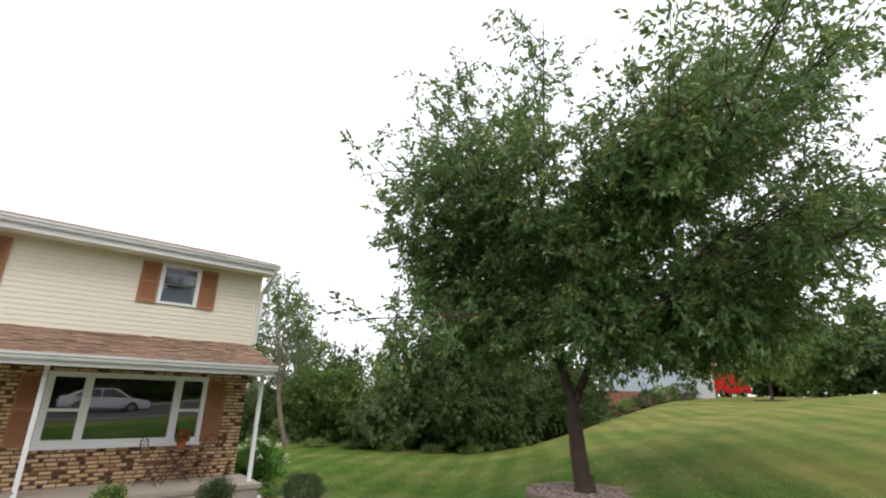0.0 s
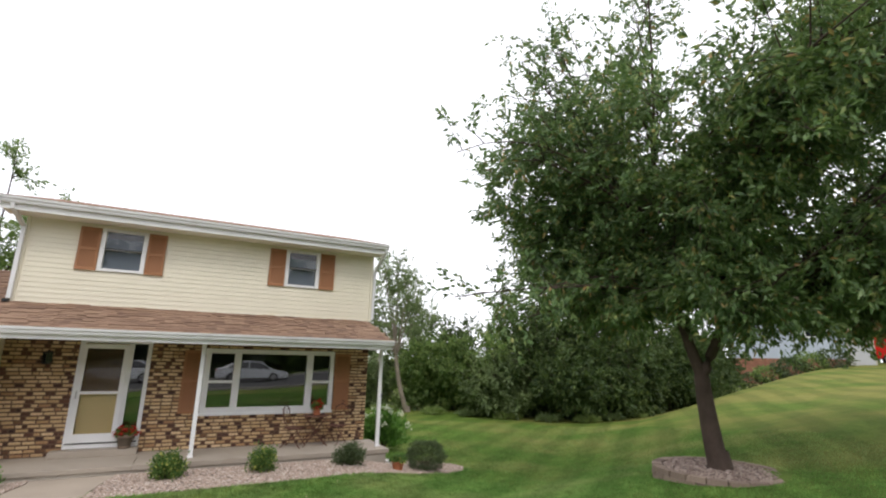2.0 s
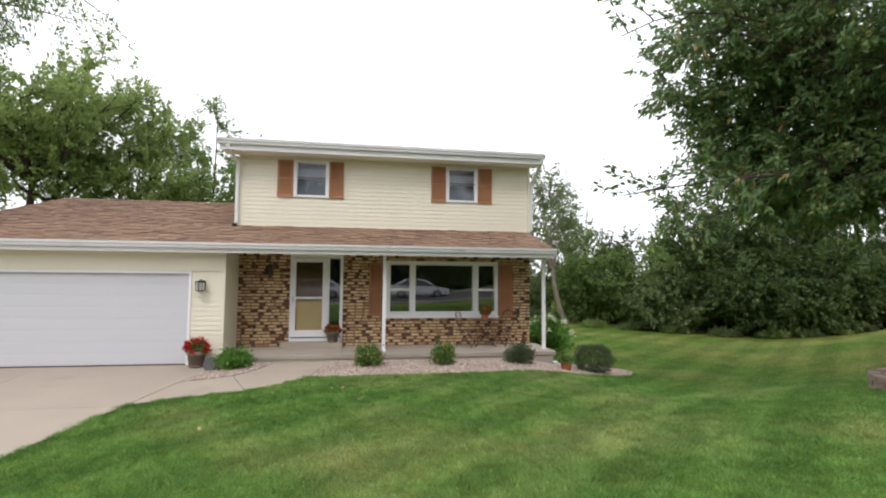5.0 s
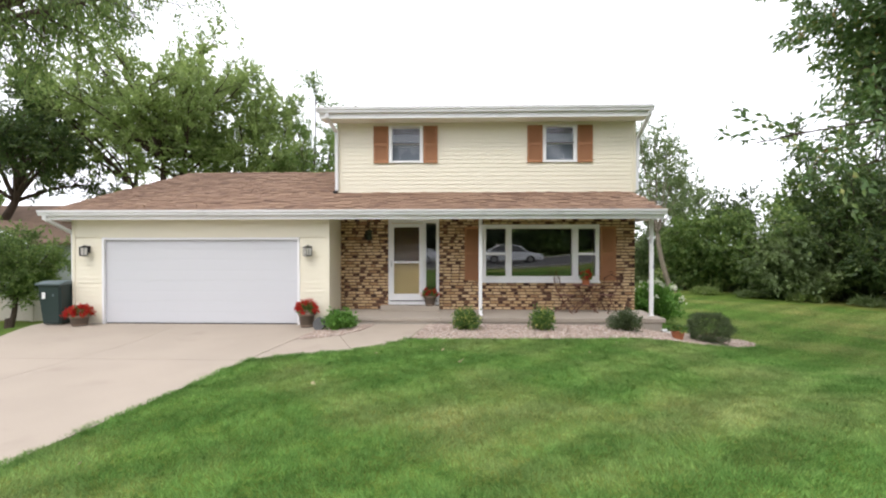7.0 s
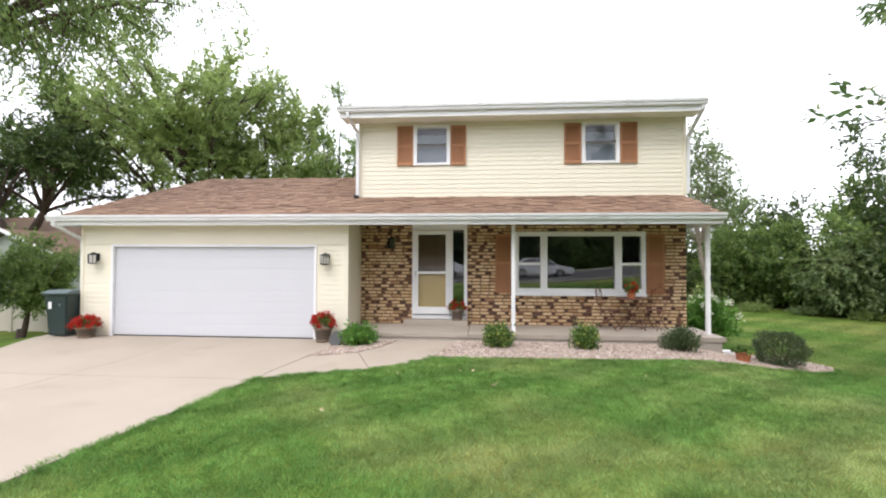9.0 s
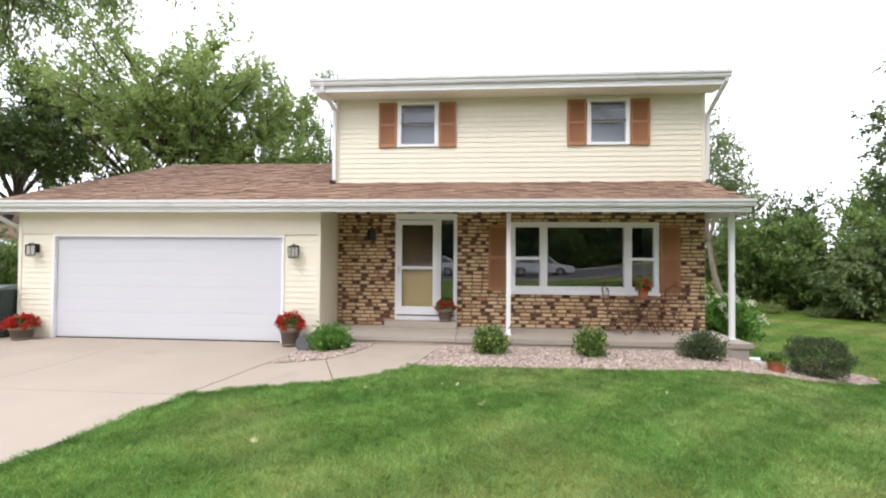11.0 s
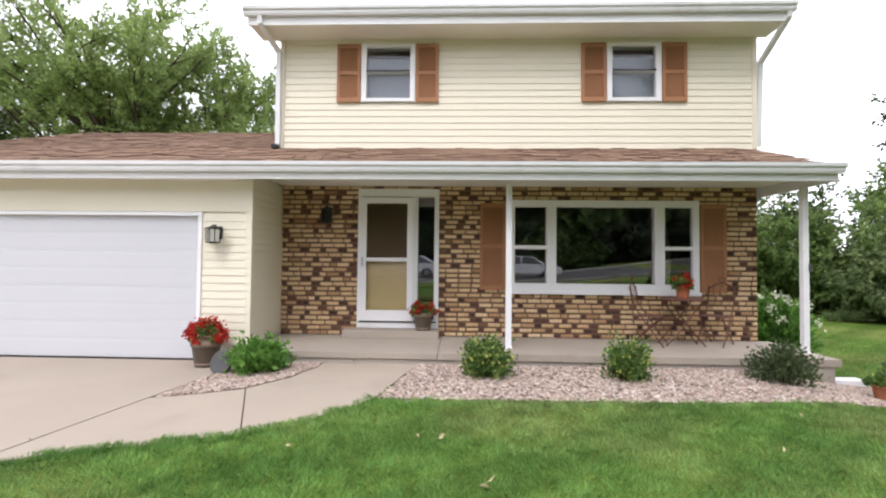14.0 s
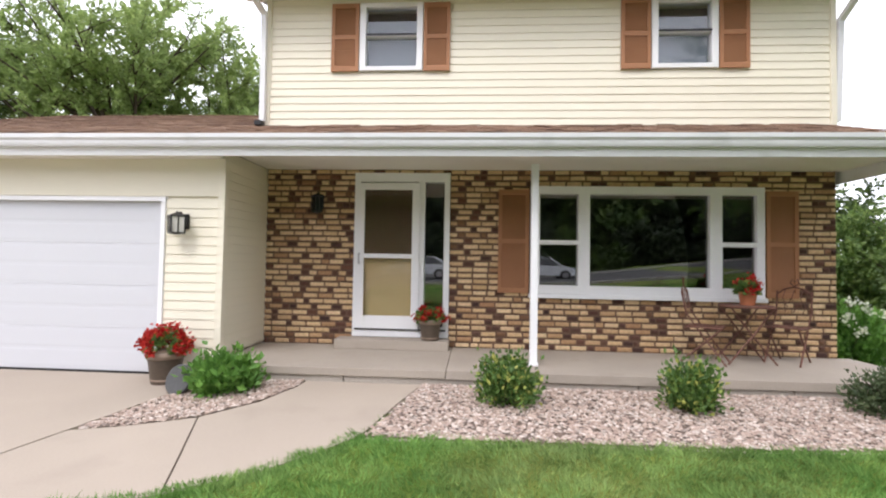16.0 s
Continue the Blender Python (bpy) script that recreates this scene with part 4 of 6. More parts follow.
def downspout(points):
    b = bmesh.new()
    for p, q in zip(points, points[1:]):
        p, q = Vector(p), Vector(q)
        d = (q - p).normalized()
        s = Vector((1, 0, 0)) if abs(d.x) < 0.9 else Vector((0, 1, 0))
        t = d.cross(s).normalized()
        s = t.cross(d)
        c0 = [b.verts.new(o + s * a * 0.038 + t * c * 0.032 + d * e) for o, e in ((p, -0.02), (q, 0.02)) for a, c in ((-1, -1), (1, -1), (1, 1), (-1, 1))]
        b.faces.new(c0[:4])
        b.faces.new(c0[4:][::-1])
        for i in range(4):
            b.faces.new((c0[i], c0[4 + i], c0[4 + (i + 1) % 4], c0[(i + 1) % 4]))
    return part("downspout", b, M_GUTTER, house, "white metal downspout")


downspout([(-0.2, -0.6, 5.43), (-0.2, -0.58, 5.33), (-0.08, -0.09, 5.06), (-0.08, -0.06, 3.5)])
downspout([(8.12, -0.6, 5.43), (8.12, -0.58, 5.36), (8.02, -0.02, 4.86), (8.02, 0.05, 3.5)])
downspout([(-6.85, -1.63, 2.72), (-6.83, -1.6, 2.62), (-6.56, -1.12, 2.3), (-6.56, -1.1, 0.1)])
part("downspout_foot", box(-0.16, -0.06, -0.16, -0.02, 3.40, 3.47, 0.01), M_BLACK, house)

# porch slab, step, posts
porch = part("porch", box(2.768, 8.12, -1.52, 0.0, PZ - 0.09, PZ, 0.008, bm=box(0.0, 2.76, -1.52, 0.0, PZ - 0.09, PZ, 0.008)), M_CONCRETE, house, "grey-tan concrete porch slab")
base = part("porch_base", box(0.0, 8.06, -1.46, 0.0, -0.55, PZ - 0.091, 0.0), M_FOUND, house)
for i in range(5):
    part("block", box(0.01 + 1.612 * i, 1.606 + 1.612 * i, -1.49, -1.459, -0.55, PZ - 0.093, 0.004), M_FOUND, base)
part("doorstep", box(1.15, 2.72, -0.34, -0.035, PZ, PZ + 0.125, 0.008), M_CONCRETE, house, "grey-tan concrete doorstep")
for x in (3.77, 7.97):
    p = part("porch_post", box(x - 0.042, x + 0.042, -1.1, -1.016, PZ, 2.64, 0.006), M_WHITE, house, "square white porch post")
    part("base_plate", box(x - 0.055, x + 0.055, -1.113, -1.003, PZ, PZ + 0.03, 0.004), M_WHITE, p)
part("thermometer", box(8.0, 8.03, -1.13, -1.1, 1.42, 1.52, 0.004), M_SLATE, house)


def lantern(x, y, z, m_glass):
    """A wall lantern: back plate, arm, cage with four panes, roof and finial."""
    t = thing("wall_lantern", pose(x, y, z), "black metal wall lantern with seeded glass", "wall lamp", "wall lanterns")
    part("back_plate", box(-0.055, 0.055, -0.02, 0, -0.07, 0.13, 0.005), M_BLACK, t)
    part("arm", tube([(0, -0.01, 0.1), (0, -0.06, 0.15), (0, -0.11, 0.13)], 0.01), M_BLACK, t)
    part("roof", lathe([(0.1, 0.085), (0.095, 0.1), (0.04, 0.125), (0.012, 0.135), (0.008, 0.155)], 4, centre=(0, -0.12, 0)), M_BLACK, t)
    part("base", lathe([(0.03, -0.15), (0.085, -0.135), (0.09, -0.12)], 4, centre=(0, -0.12, 0)), M_BLACK, t)
    part("glass", lathe([(0.072, -0.118), (0.078, 0.083)], 4, centre=(0, -0.12, 0)), m_glass, t, "seeded glass")
    for k in range(4):
        a = k * math.pi / 2
        part("bar", tube([(0.082 * math.cos(a), -0.12 + 0.082 * math.sin(a), -0.12), (0.088 * math.cos(a), -0.12 + 0.088 * math.sin(a), 0.085)], 0.008, 4), M_BLACK, t)
    for k in range(4):
        a = k * math.pi / 2 + math.pi / 4
        part("bar", tube([(0.058 * math.cos(a), -0.12 + 0.058 * math.sin(a), -0.12), (0.062 * math.cos(a), -0.12 + 0.062 * math.sin(a), 0.085)], 0.006, 4), M_BLACK, t)
    return t


lamp = lantern(-0.48, GY - 0.024, 1.86, M_FROST)
lamp.scale = (1.25, 1.2, 0.92)
copy_thing(lamp, pose(-6.1, GY - 0.024, 1.86))
# porch shade put into this lantern's glass: dark instead of pale
lantern(0.8, 0.002, 2.28, M_CARGLASS)


# ---- things on and near the porch ----
def flower_pot(at, r, h, pot_mat, rim_mat, seed, label, bloom=0.2, n_bloom=16, flowers=True):
    t = thing("flower_pot", pose(*at), label, "flower pot")
    part("pot", lathe([(r * 0.72, 0), (r * 0.74, 0.01), (r * 0.93, h * 0.78), (r * 0.94, h * 0.8)], 24), pot_mat, t, smooth=True)
    part("rim", lathe([(r * 0.95, h * 0.78), (r * 1.03, h * 0.8), (r * 1.05, h * 0.98), (r * 1.0, h), (r * 0.9, h * 0.97)], 24), rim_mat, t, smooth=True)
    part("band", lathe([(r * 0.765, h * 0.1), (r * 0.785, h * 0.11), (r * 0.79, h * 0.15), (r * 0.775, h * 0.16)], 24), rim_mat, t)
    part("soil", lathe([(r * 0.2, h * 0.9), (r * 0.9, h * 0.93), (r * 0.5, h * 0.96)], 16), M_SOIL, t)
    rng = np.random.default_rng(seed)
    n = 260
    g = rng.normal(0, 1, (n, 3))
    g[:, 2] = np.abs(g[:, 2])
    g /= np.linalg.norm(g, axis=1, keepdims=True)
    p = g * np.array([r * 1.15, r * 1.15, bloom]) * (rng.uniform(0.3, 1, n) ** 0.5)[:, None] + np.array([0, 0, h * 0.97])
    attach("leaves", leaf_mesh("leaves", p, g, 0.07, 0.055, rng, 0.1), M_LEAF_SHRUB, t)
    if flowers:
        g = rng.normal(0, 1, (n_bloom, 3))
        g[:, 2] = np.abs(g[:, 2])
        g /= np.linalg.norm(g, axis=1, keepdims=True)
        c = g * np.array([r * 1.2, r * 1.2, bloom * 1.05]) + np.array([0, 0, h])
        pp = np.repeat(c, 30, 0) + rng.normal(0, 0.028, (n_bloom * 30, 3))
        attach("blossoms", leaf_mesh("blossoms", pp, np.repeat(g, 30, 0), 0.04, 0.036, rng, 0.0), M_RED, t, "bright red blossoms")
    return t


flower_pot((-0.45, -1.52, ground(-0.45, -1.52) + 0.02), 0.2, 0.36, M_POTDARK, M_POTBAND, 3, "brown pot of red geraniums by the garage", 0.25, 46)
flower_pot((-6.1, -1.5, 0.02), 0.22, 0.27, M_POTDARK, M_POTBAND, 4, "wide brown pot of red geraniums by the garage", 0.19, 46)
flower_pot((2.46, -0.2, PZ + 0.125), 0.16, 0.29, M_POTDARK, M_POTBAND, 5, "brown pot of red geraniums on the doorstep", 0.15, 11)

# folding bistro set of thin iron
def bistro_chair():
    t = thing("folding_chair", None, "rust-brown iron folding chair with scrolled back", "chair", "bistro chairs")
    b = bmesh.new()
    for i in range(7):
        box(-0.2 + i * 0.058, -0.2 + i * 0.058 + 0.045, -0.19, 0.19, 0.445, 0.455, bm=b)
    box(-0.21, 0.21, -0.2, -0.185, 0.437, 0.457, bm=b)
    box(-0.21, 0.21, 0.185, 0.2, 0.437, 0.457, bm=b)
    part("seat", b, M_RUST, t)
    for s in (-0.19, 0.19):
        part("leg", tube([(0.24, s, 0), (0.02, s, 0.3), (-0.2, s, 0.62), (-0.25, s, 0.9)], 0.012, 5), M_RUST, t)
        part("leg", tube([(-0.26, s * 0.86, 0), (0.0, s * 0.86, 0.25), (0.19, s * 0.86, 0.44)], 0.012, 5), M_RUST, t)
    part("backrest", tube([(-0.25, -0.19, 0.86), (-0.255, -0.1, 0.93), (-0.26, 0, 0.96), (-0.255, 0.1, 0.93), (-0.25, 0.19, 0.86)], 0.01, 5), M_RUST, t)
    b = bmesh.new()
    for c in (-0.1, 0.0, 0.1):
        tube([(-0.21, c, 0.62), (-0.225, c + 0.03, 0.7), (-0.235, c - 0.03, 0.8), (-0.25, c, 0.92)], 0.006, 4, bm=b)
    part("scrollwork", b, M_RUST, t)
    b = tube([(-0.255, 0.0, 0.96), (-0.26, -0.05, 1.01), (-0.26, -0.03, 1.06), (-0.26, 0.0, 1.02), (-0.26, 0.03, 1.06), (-0.26, 0.05, 1.01), (-0.255, 0.0, 0.96)], 0.008, 4)
    part("finial", b, M_RUST, t)
    part("brace", tube([(0.12, -0.19, 0.17), (0.12, 0.19, 0.17)], 0.008, 5), M_RUST, t)
    return t


chair = bistro_chair()
chair.matrix_basis = pose(6.0, -0.52, PZ, 0, 0, -32)
copy_thing(chair, pose(7.06, -0.42, PZ, 0, 0, 222))
table = thing("bistro_table", pose(6.5, -0.5, PZ), "round rust-brown iron bistro table on the porch", "table")
part("tabletop", lathe([(0.3, 0.70), (0.315, 0.705), (0.315, 0.722), (0.3, 0.725)], 28), M_RUST, table)
for s in (-0.16, 0.16):
    part("leg", tube([(-0.3, s, 0), (0, s, 0.36), (0.25, s, 0.7)], 0.012, 5), M_RUST, table)
    part("leg", tube([(0.3, s * 0.85, 0), (0, s * 0.85, 0.36), (-0.25, s * 0.85, 0.7)], 0.012, 5), M_RUST, table)
part("brace", tube([(0.0, -0.16, 0.36), (0.0, 0.16, 0.36)], 0.009, 5), M_RUST, table)
part("brace", tube([(0.18, -0.14, 0.15), (0.18, 0.14, 0.15)], 0.008, 5), M_RUST, table)
flower_pot((6.52, -0.5, PZ + 0.725), 0.11, 0.17, M_TERRA, M_TERRA, 6, "terracotta pot of red geraniums on the bistro table", 0.13, 9)
flower_pot((8.1, -2.2, ground(8.1, -2.2) + 0.012), 0.145, 0.2, M_TERRA, M_TERRA, 7, "terracotta pot with a sparse plant in the gravel", 0.1, 0, False)

# leaning paver and splash block
pv = part("round_paver", lathe([(0.155, 0), (0.16, 0.008), (0.16, 0.045), (0.152, 0.05)], 24), M_SLATE)
pv.matrix_basis = pose(-0.02, -1.9, 0.15, 68, 0, -14)
tagged(pv, "round grey paver leaning beside the shrub", "paver")
sp = part("splash_block", box(8.14, 8.62, -1.3, -1.1, ground(8.4, -1.2) + 0.01, ground(8.4, -1.2) + 0.1, 0.012), M_WHITE)
tagged(sp, "white plastic downspout splash block at the porch corner", "splash block")

# ---- shrubs in the gravel ----
G = "shrubs along the porch"
bush("rose_shrub", (3.39, -2.12, ground(3.39, -2.12)), (0.29, 0.28, 0.25), 2600, (0.058, 0.04), M_LEAF_SHRUB, 11, "small leafy green shrub in the gravel", group=G, sprays=60)
bush("rose_shrub", (5.12, -2.13, ground(5.12, -2.13)), (0.275, 0.26, 0.24), 2200, (0.058, 0.04), M_LEAF_SHRUB, 12, "small leafy green shrub in the gravel", group=G, sprays=55)
bush("rose_shrub", (6.98, -2.1, ground(6.98, -2.1)), (0.37, 0.34, 0.245), 2600, (0.055, 0.03), M_LEAF_JUNIPER, 13, "low dusky green shrub in the gravel", group=G, sprays=60)
bush("round_shrub", (8.98, -1.85, ground(8.98, -1.85)), (0.5, 0.48, 0.36), 6500, (0.045, 0.02), M_LEAF_JUNIPER, 14, "clipped round dark green shrub at the bed's end", group=G)
bush("leafy_shrub", (0.48, -1.95, ground(0.48, -1.95)), (0.39, 0.33, 0.205), 1500, (0.09, 0.06), M_LEAF_HOSTA, 15, "bright green leafy shrub beside the driveway", group=G, sprays=80)
bush("hydrangea", (9.0, 1.3, ground(9.0, 1.3)), (0.75, 0.7, 0.58), 3200, (0.12, 0.075), M_LEAF_HOSTA, 16, "hydrangea bush with white flower heads by the house corner", "bush", sprays=60, flowers=(11, 0.11, M_WHITEPETAL))

# ---- wheeled bin ----
bin_ob = thing("wheeled_bin", pose(-6.83, -1.24, 0.02, 0, 0, 0) @ Matrix.Diagonal((0.84, 0.86, 1.0, 1.0)), "dark green wheeled refuse bin beside the garage", "bin")
b = bmesh.new()
rows_ = []
for w, d, z in ((0.27, 0.28, 0.03), (0.28, 0.3, 0.1), (0.345, 0.38, 0.95), (0.36, 0.4, 0.97), (0.36, 0.4, 1.0)):
    rows_.append([b.verts.new((x, y, z)) for x, y in ((-w, -d), (w, -d), (w, d), (-w, d))])
for lo, hi in zip(rows_, rows_[1:]):
    for i in range(4):
        b.faces.new((lo[i], lo[(i + 1) % 4], hi[(i + 1) % 4], hi[i]))
b.faces.new(rows_[0][::-1])
b.faces.new(rows_[-1])
bmesh.ops.bevel(b, geom=[e for e in b.edges if abs(e.verts[0].co.z - e.verts[1].co.z) > 0.05], offset=0.04, segments=3, affect="EDGES")
part("body", b, M_BIN, bin_ob)
part("lid", prism([(-0.44, 1.0), (0.42, 1.0), (0.4, 1.06), (0.1, 1.09), (-0.2, 1.08), (-0.44, 1.03)], -0.37, 0.37, "x", None, 0.012), M_BINLID, bin_ob, "grey-green lid, closed")
part("sticker", box(-0.19, -0.09, -0.392, -0.381, 0.66, 0.82), M_STICKER, bin_ob, "white sticker")
part("badge", lathe([(0.03, 0), (0.03, 0.004)], 12), M_BINLID, bin_ob).matrix_basis = pose(0.13, -0.37, 0.75, 90)
for s in (-0.3, 0.3):
    w = part("wheel", lathe([(0.1, -0.03), (0.12, -0.02), (0.12, 0.02), (0.1, 0.03)], 18), M_TYRE, bin_ob)
    w.matrix_basis = pose(s, 0.3, 0.12, 0, 90, 0)

# ---- big tree on the lawn ----
TX, TY = 12.75, -6.95
TZ = ground(TX, TY)
crown_tree("lawn_tree", (TX, TY, TZ + 0.1), 1.68, 0.165, (0.95, -1.35, 6.1), (5.35, 5.35, 4.7), 100, 13, 7, 20, (0.15, 0.063), M_LEAF_CHERRY, M_BARK, 21,
           "broad dark green tree with a forked trunk on the lawn", 0.75, 0.35, (-0.09, 0.14),
           [(-0.42, 0.4, 3.35), (0.26, -0.2, 2.75), (1.1, -0.85, 3.3, 1), (0.35, -0.3, 4.2, 1), (-0.55, 0.6, 4.8, 0)], (0.45, 0.97), lift=0.25, low=0.72, full=True, boxy=2.8,
           shear=(-0.11, 0.16), reach=[(-5.2, 1.1, 2.95), (-5.2, 1.1, 5.7), (-3.9, 1.9, 2.7), (-2.0, 2.8, 9.7), (-2.5, 3.0, 8.6), (-1.4, 2.1, 10.6), (-2.9, 2.2, 9.0)],
           fill=[(-2.2, 3.0, 2.9), (-1.1, 3.9, 3.1), (-1.6, 2.2, 2.7), (-2.7, 2.5, 4.0), (-0.5, 3.5, 2.8), (-2.0, 3.5, 4.4), (-3.0, 2.6, 5.2), (-0.3, 4.4, 3.9), (-2.4, 1.4, 3.3), (3.2, -4.4, 8.4), (2.6, -3.6, 9.4), (3.6, -4.8, 7.4), (2.2, -4.8, 8.6), (4.0, -3.4, 8.6), (3.3, -5.2, 9.0), (2.4, -2.6, 10.2), (3.9, -4.2, 6.6), (4.2, -4.4, 9.2), (3.0, -3.0, 10.4), (3.4, -2.2, 9.8), (0.3, 0.5, 4.3), (-0.8, 0.8, 4.2), (0.9, -0.9, 4.6), (-0.5, -0.5, 4.7), (0.2, 1.4, 3.8), (-1.3, 1.4, 4.1), (1.6, -0.2, 4.3), (-2.4, 2.0, 8.4), (-2.9, 2.0, 7.6), (-2.2, 1.6, 9.2), (-0.8, 0.4, 9.8), (3.2, -2.2, 3.6), (3.8, -2.8, 4.4), (2.6, -2.0, 3.4), (4.2, -2.6, 5.2)])
ring = thing("tree_ring", pose(TX - 0.05, TY, TZ), "ring of stacked brown stone blocks round the tree", "tree ring")
rb = bmesh.new()
for a in range(1):
    w0, w1 = 0.135, 0.16
    vs_ = [rb.verts.new(c) for c in ((-w0, -0.09, 0), (w0, -0.09, 0), (w1, 0.1, 0), (-w1, 0.1, 0), (-w0 + 0.012, -0.08, 0.08), (w0 - 0.012, -0.08, 0.08), (w1 - 0.01, 0.09, 0.08), (-w1 + 0.01, 0.09, 0.08))]
    for f in ((0, 3, 2, 1), (4, 5, 6, 7), (0, 1, 5, 4), (1, 2, 6, 5), (2, 3, 7, 6), (3, 0, 4, 7)):
        rb.faces.new([vs_[i] for i in f])
first = part("ring_stone", rb, M_RINGSTONE, ring)
n_ring, placed = 22, 0
for lvl in range(3):
    for i in range(n_ring):
        a = 6.28319 * (i + 0.5 * lvl) / n_ring
        rr = 1.06 + 0.015 * random.uniform(-1, 1)
        gz = ground(TX - 0.05 + rr * math.cos(a), TY + rr * math.sin(a)) - TZ
        z0 = -0.19 + lvl * 0.092
        if z0 + 0.1 < gz - 0.05:
            continue
        o = first if not placed else attach("ring_stone", first.data, None, ring)
        placed += 1
        o.matrix_basis = pose(rr * math.cos(a), rr * math.sin(a), z0 + random.uniform(-0.004, 0.004), 0, 0, math.degrees(a) - 90 + random.uniform(-3, 3)) @ Matrix.Diagonal((1, 1, 1.12, 1))


def stones(name, points, size, mat, rng, parent=None):
    """Many small irregular pebbles, each a squashed octahedron with jitter."""
    n = len(points)
    base = np.array([(1, 0, 0), (0, 1, 0), (-1, 0, 0), (0, -1, 0), (0, 0, 0.8), (0, 0, -0.5)], float)
    tri = np.array([(0, 1, 4), (1, 2, 4), (2, 3, 4), (3, 0, 4), (1, 0, 5), (2, 1, 5), (3, 2, 5), (0, 3, 5)])
    s = size * rng.uniform(0.6, 1.3, (n, 1, 1)) * np.stack([rng.uniform(0.7, 1.4, n), rng.uniform(0.6, 1.0, n), rng.uniform(0.4, 0.8, n)], 1)[:, None, :]
    v = (base[None] + rng.normal(0, 0.16, (n, 6, 3))) * s
    a = rng.uniform(0, 6.283, n)
    ca, sa = np.cos(a)[:, None], np.sin(a)[:, None]
    x = v[:, :, 0] * ca - v[:, :, 1] * sa
    y = v[:, :, 0] * sa + v[:, :, 1] * ca
    v = np.stack([x, y, v[:, :, 2]], -1) + points[:, None, :]
    f = (tri[None] + (np.arange(n) * 6)[:, None, None]).reshape(-1, 3)
    ob = attach(name, mesh_np(name, v.reshape(-1, 3), f), mat, parent)
    return ob


rng = np.random.default_rng(5)
n = 2600
a, r = rng.uniform(0, 6.283, n), 0.97 * np.sqrt(rng.uniform(0.06, 1, n))
pts = np.stack([r * np.cos(a), r * np.sin(a), np.full(n, 0.055) + rng.uniform(-0.02, 0.02, n) + 0.03 * (1 - r)], 1)
tagged(stones("stone_mulch", pts, 0.035, M_MULCH, rng, ring), kind="stuff")
part("fill", lathe([(0.98, -0.15), (0.98, 0.04), (0.4, 0.07)], 24), M_SOIL, ring)


def in_poly(x, y, poly):
    inside = np.zeros(len(x), bool)
    j = len(poly) - 1
    for i in range(len(poly)):
        xi, yi = poly[i]
        xj, yj = poly[j]
        c = ((yi > y) != (yj > y)) & (x < (xj - xi) * (y - yi) / (yj - yi + 1e-12) + xi)
        inside ^= c
        j = i
    return inside


def scatter(poly, count, rng):
    xs, ys = [p[0] for p in poly], [p[1] for p in poly]
    x, y = rng.uniform(min(xs), max(xs), count), rng.uniform(min(ys), max(ys), count)
    k = in_poly(x, y, poly)
    return x[k], y[k]


P_BED1 = bed1_a + bed1_b[::-1]
P_BED2 = bed2_a + bed2_b[::-1]
for poly, cnt, par in ((P_BED1, 5000, bed1), (P_BED2, 36000, bed2)):
    x, y = scatter(poly, cnt, rng)
    p = np.stack([x, y, np.array([ground(a, b) for a, b in zip(x, y)]) + 0.016 + rng.uniform(0, 0.012, len(x))], 1)
    tagged(stones("gravel", p, 0.023, M_GRAVEL, rng, par), "pinkish river gravel", kind="stuff")

# ---- other trees ----
crown_tree("maple_tree", (-13.5, 13.0, -0.3), 2.6, 0.3, (-0.4, 0, 9.2), (6.5, 5.4, 7.5), 36, 9, 7, 22, (0.19, 0.12), M_LEAF_MAPLE, M_BARK, 31, "tall bright green maple behind the garage", 0.95, 0.2, (0.3, 0),
           [(-1.2, 0, 5.5), (1.3, 0.2, 6.0), (0.2, 0.4, 7.0)], (0.4, 0.95), lift=0.6, hollow=0.3)
crown_tree("maple_tree", (-9.3, 15.5, -0.3), 3.0, 0.2, (0, 0, 8.2), (3.8, 3.4, 5.7), 21, 8, 6, 22, (0.18, 0.12), M_LEAF_MAPLE, M_BARK, 32, "slender bright green maple behind the garage", 1.0, 0.2, (0.2, 0), (), (0.5, 0.95), lift=0.8, hollow=0.5)
crown_tree("ash_tree", (-6.3, 17.5, -0.3), 3.0, 0.22, (0, 0, 7.9), (4.5, 4.0, 5.6), 25, 8, 6, 20, (0.17, 0.11), M_LEAF_WOOD, M_BARK, 33, "green tree rising behind the house roof", 1.0, 0.2, (0, 0), (), (0.5, 0.95), lift=0.5)
crown_tree("oak_tree", (-21.5, 11.5, -0.3), 2.8, 0.34, (0, 0, 6.9), (5.8, 5.0, 5.0), 28, 9, 7, 20, (0.19, 0.11), M_LEAF_DARK, M_BARK, 34, "dark spreading oak beyond the garage", 1.1, 0.25, (0.2, 0), [(-1.5, 0, 4.5), (1.4, 0, 4.6)], (0.5, 0.95), hollow=0.5)
crown_tree("oak_tree", (-30, 14, -0.3), 3, 0.3, (0, 0, 7.5), (6.5, 5.0, 5.5), 18, 9, 6, 13, (0.3, 0.2), M_LEAF_WOOD, M_BARK, 35, "broad green tree beyond the neighbour's roof", 1.1, 0.25, hollow=0.4)
crown_tree("weeping_tree", (-12.6, -1.2, -0.1), 4.2, 0.36, (2.9, 0, 9.9), (8.7, 6.0, 3.5), 26, 11, 7, 17, (0.15, 0.065), M_LEAF_WOOD, M_BARK, 36, "large tree with drooping leafy branches over the driveway", 1.3, 0.75, (0.3, 0), [(1.5, 0.3, 7.0), (-1.5, 0, 7.0)], (0.6, 0.95), lift=0.0)
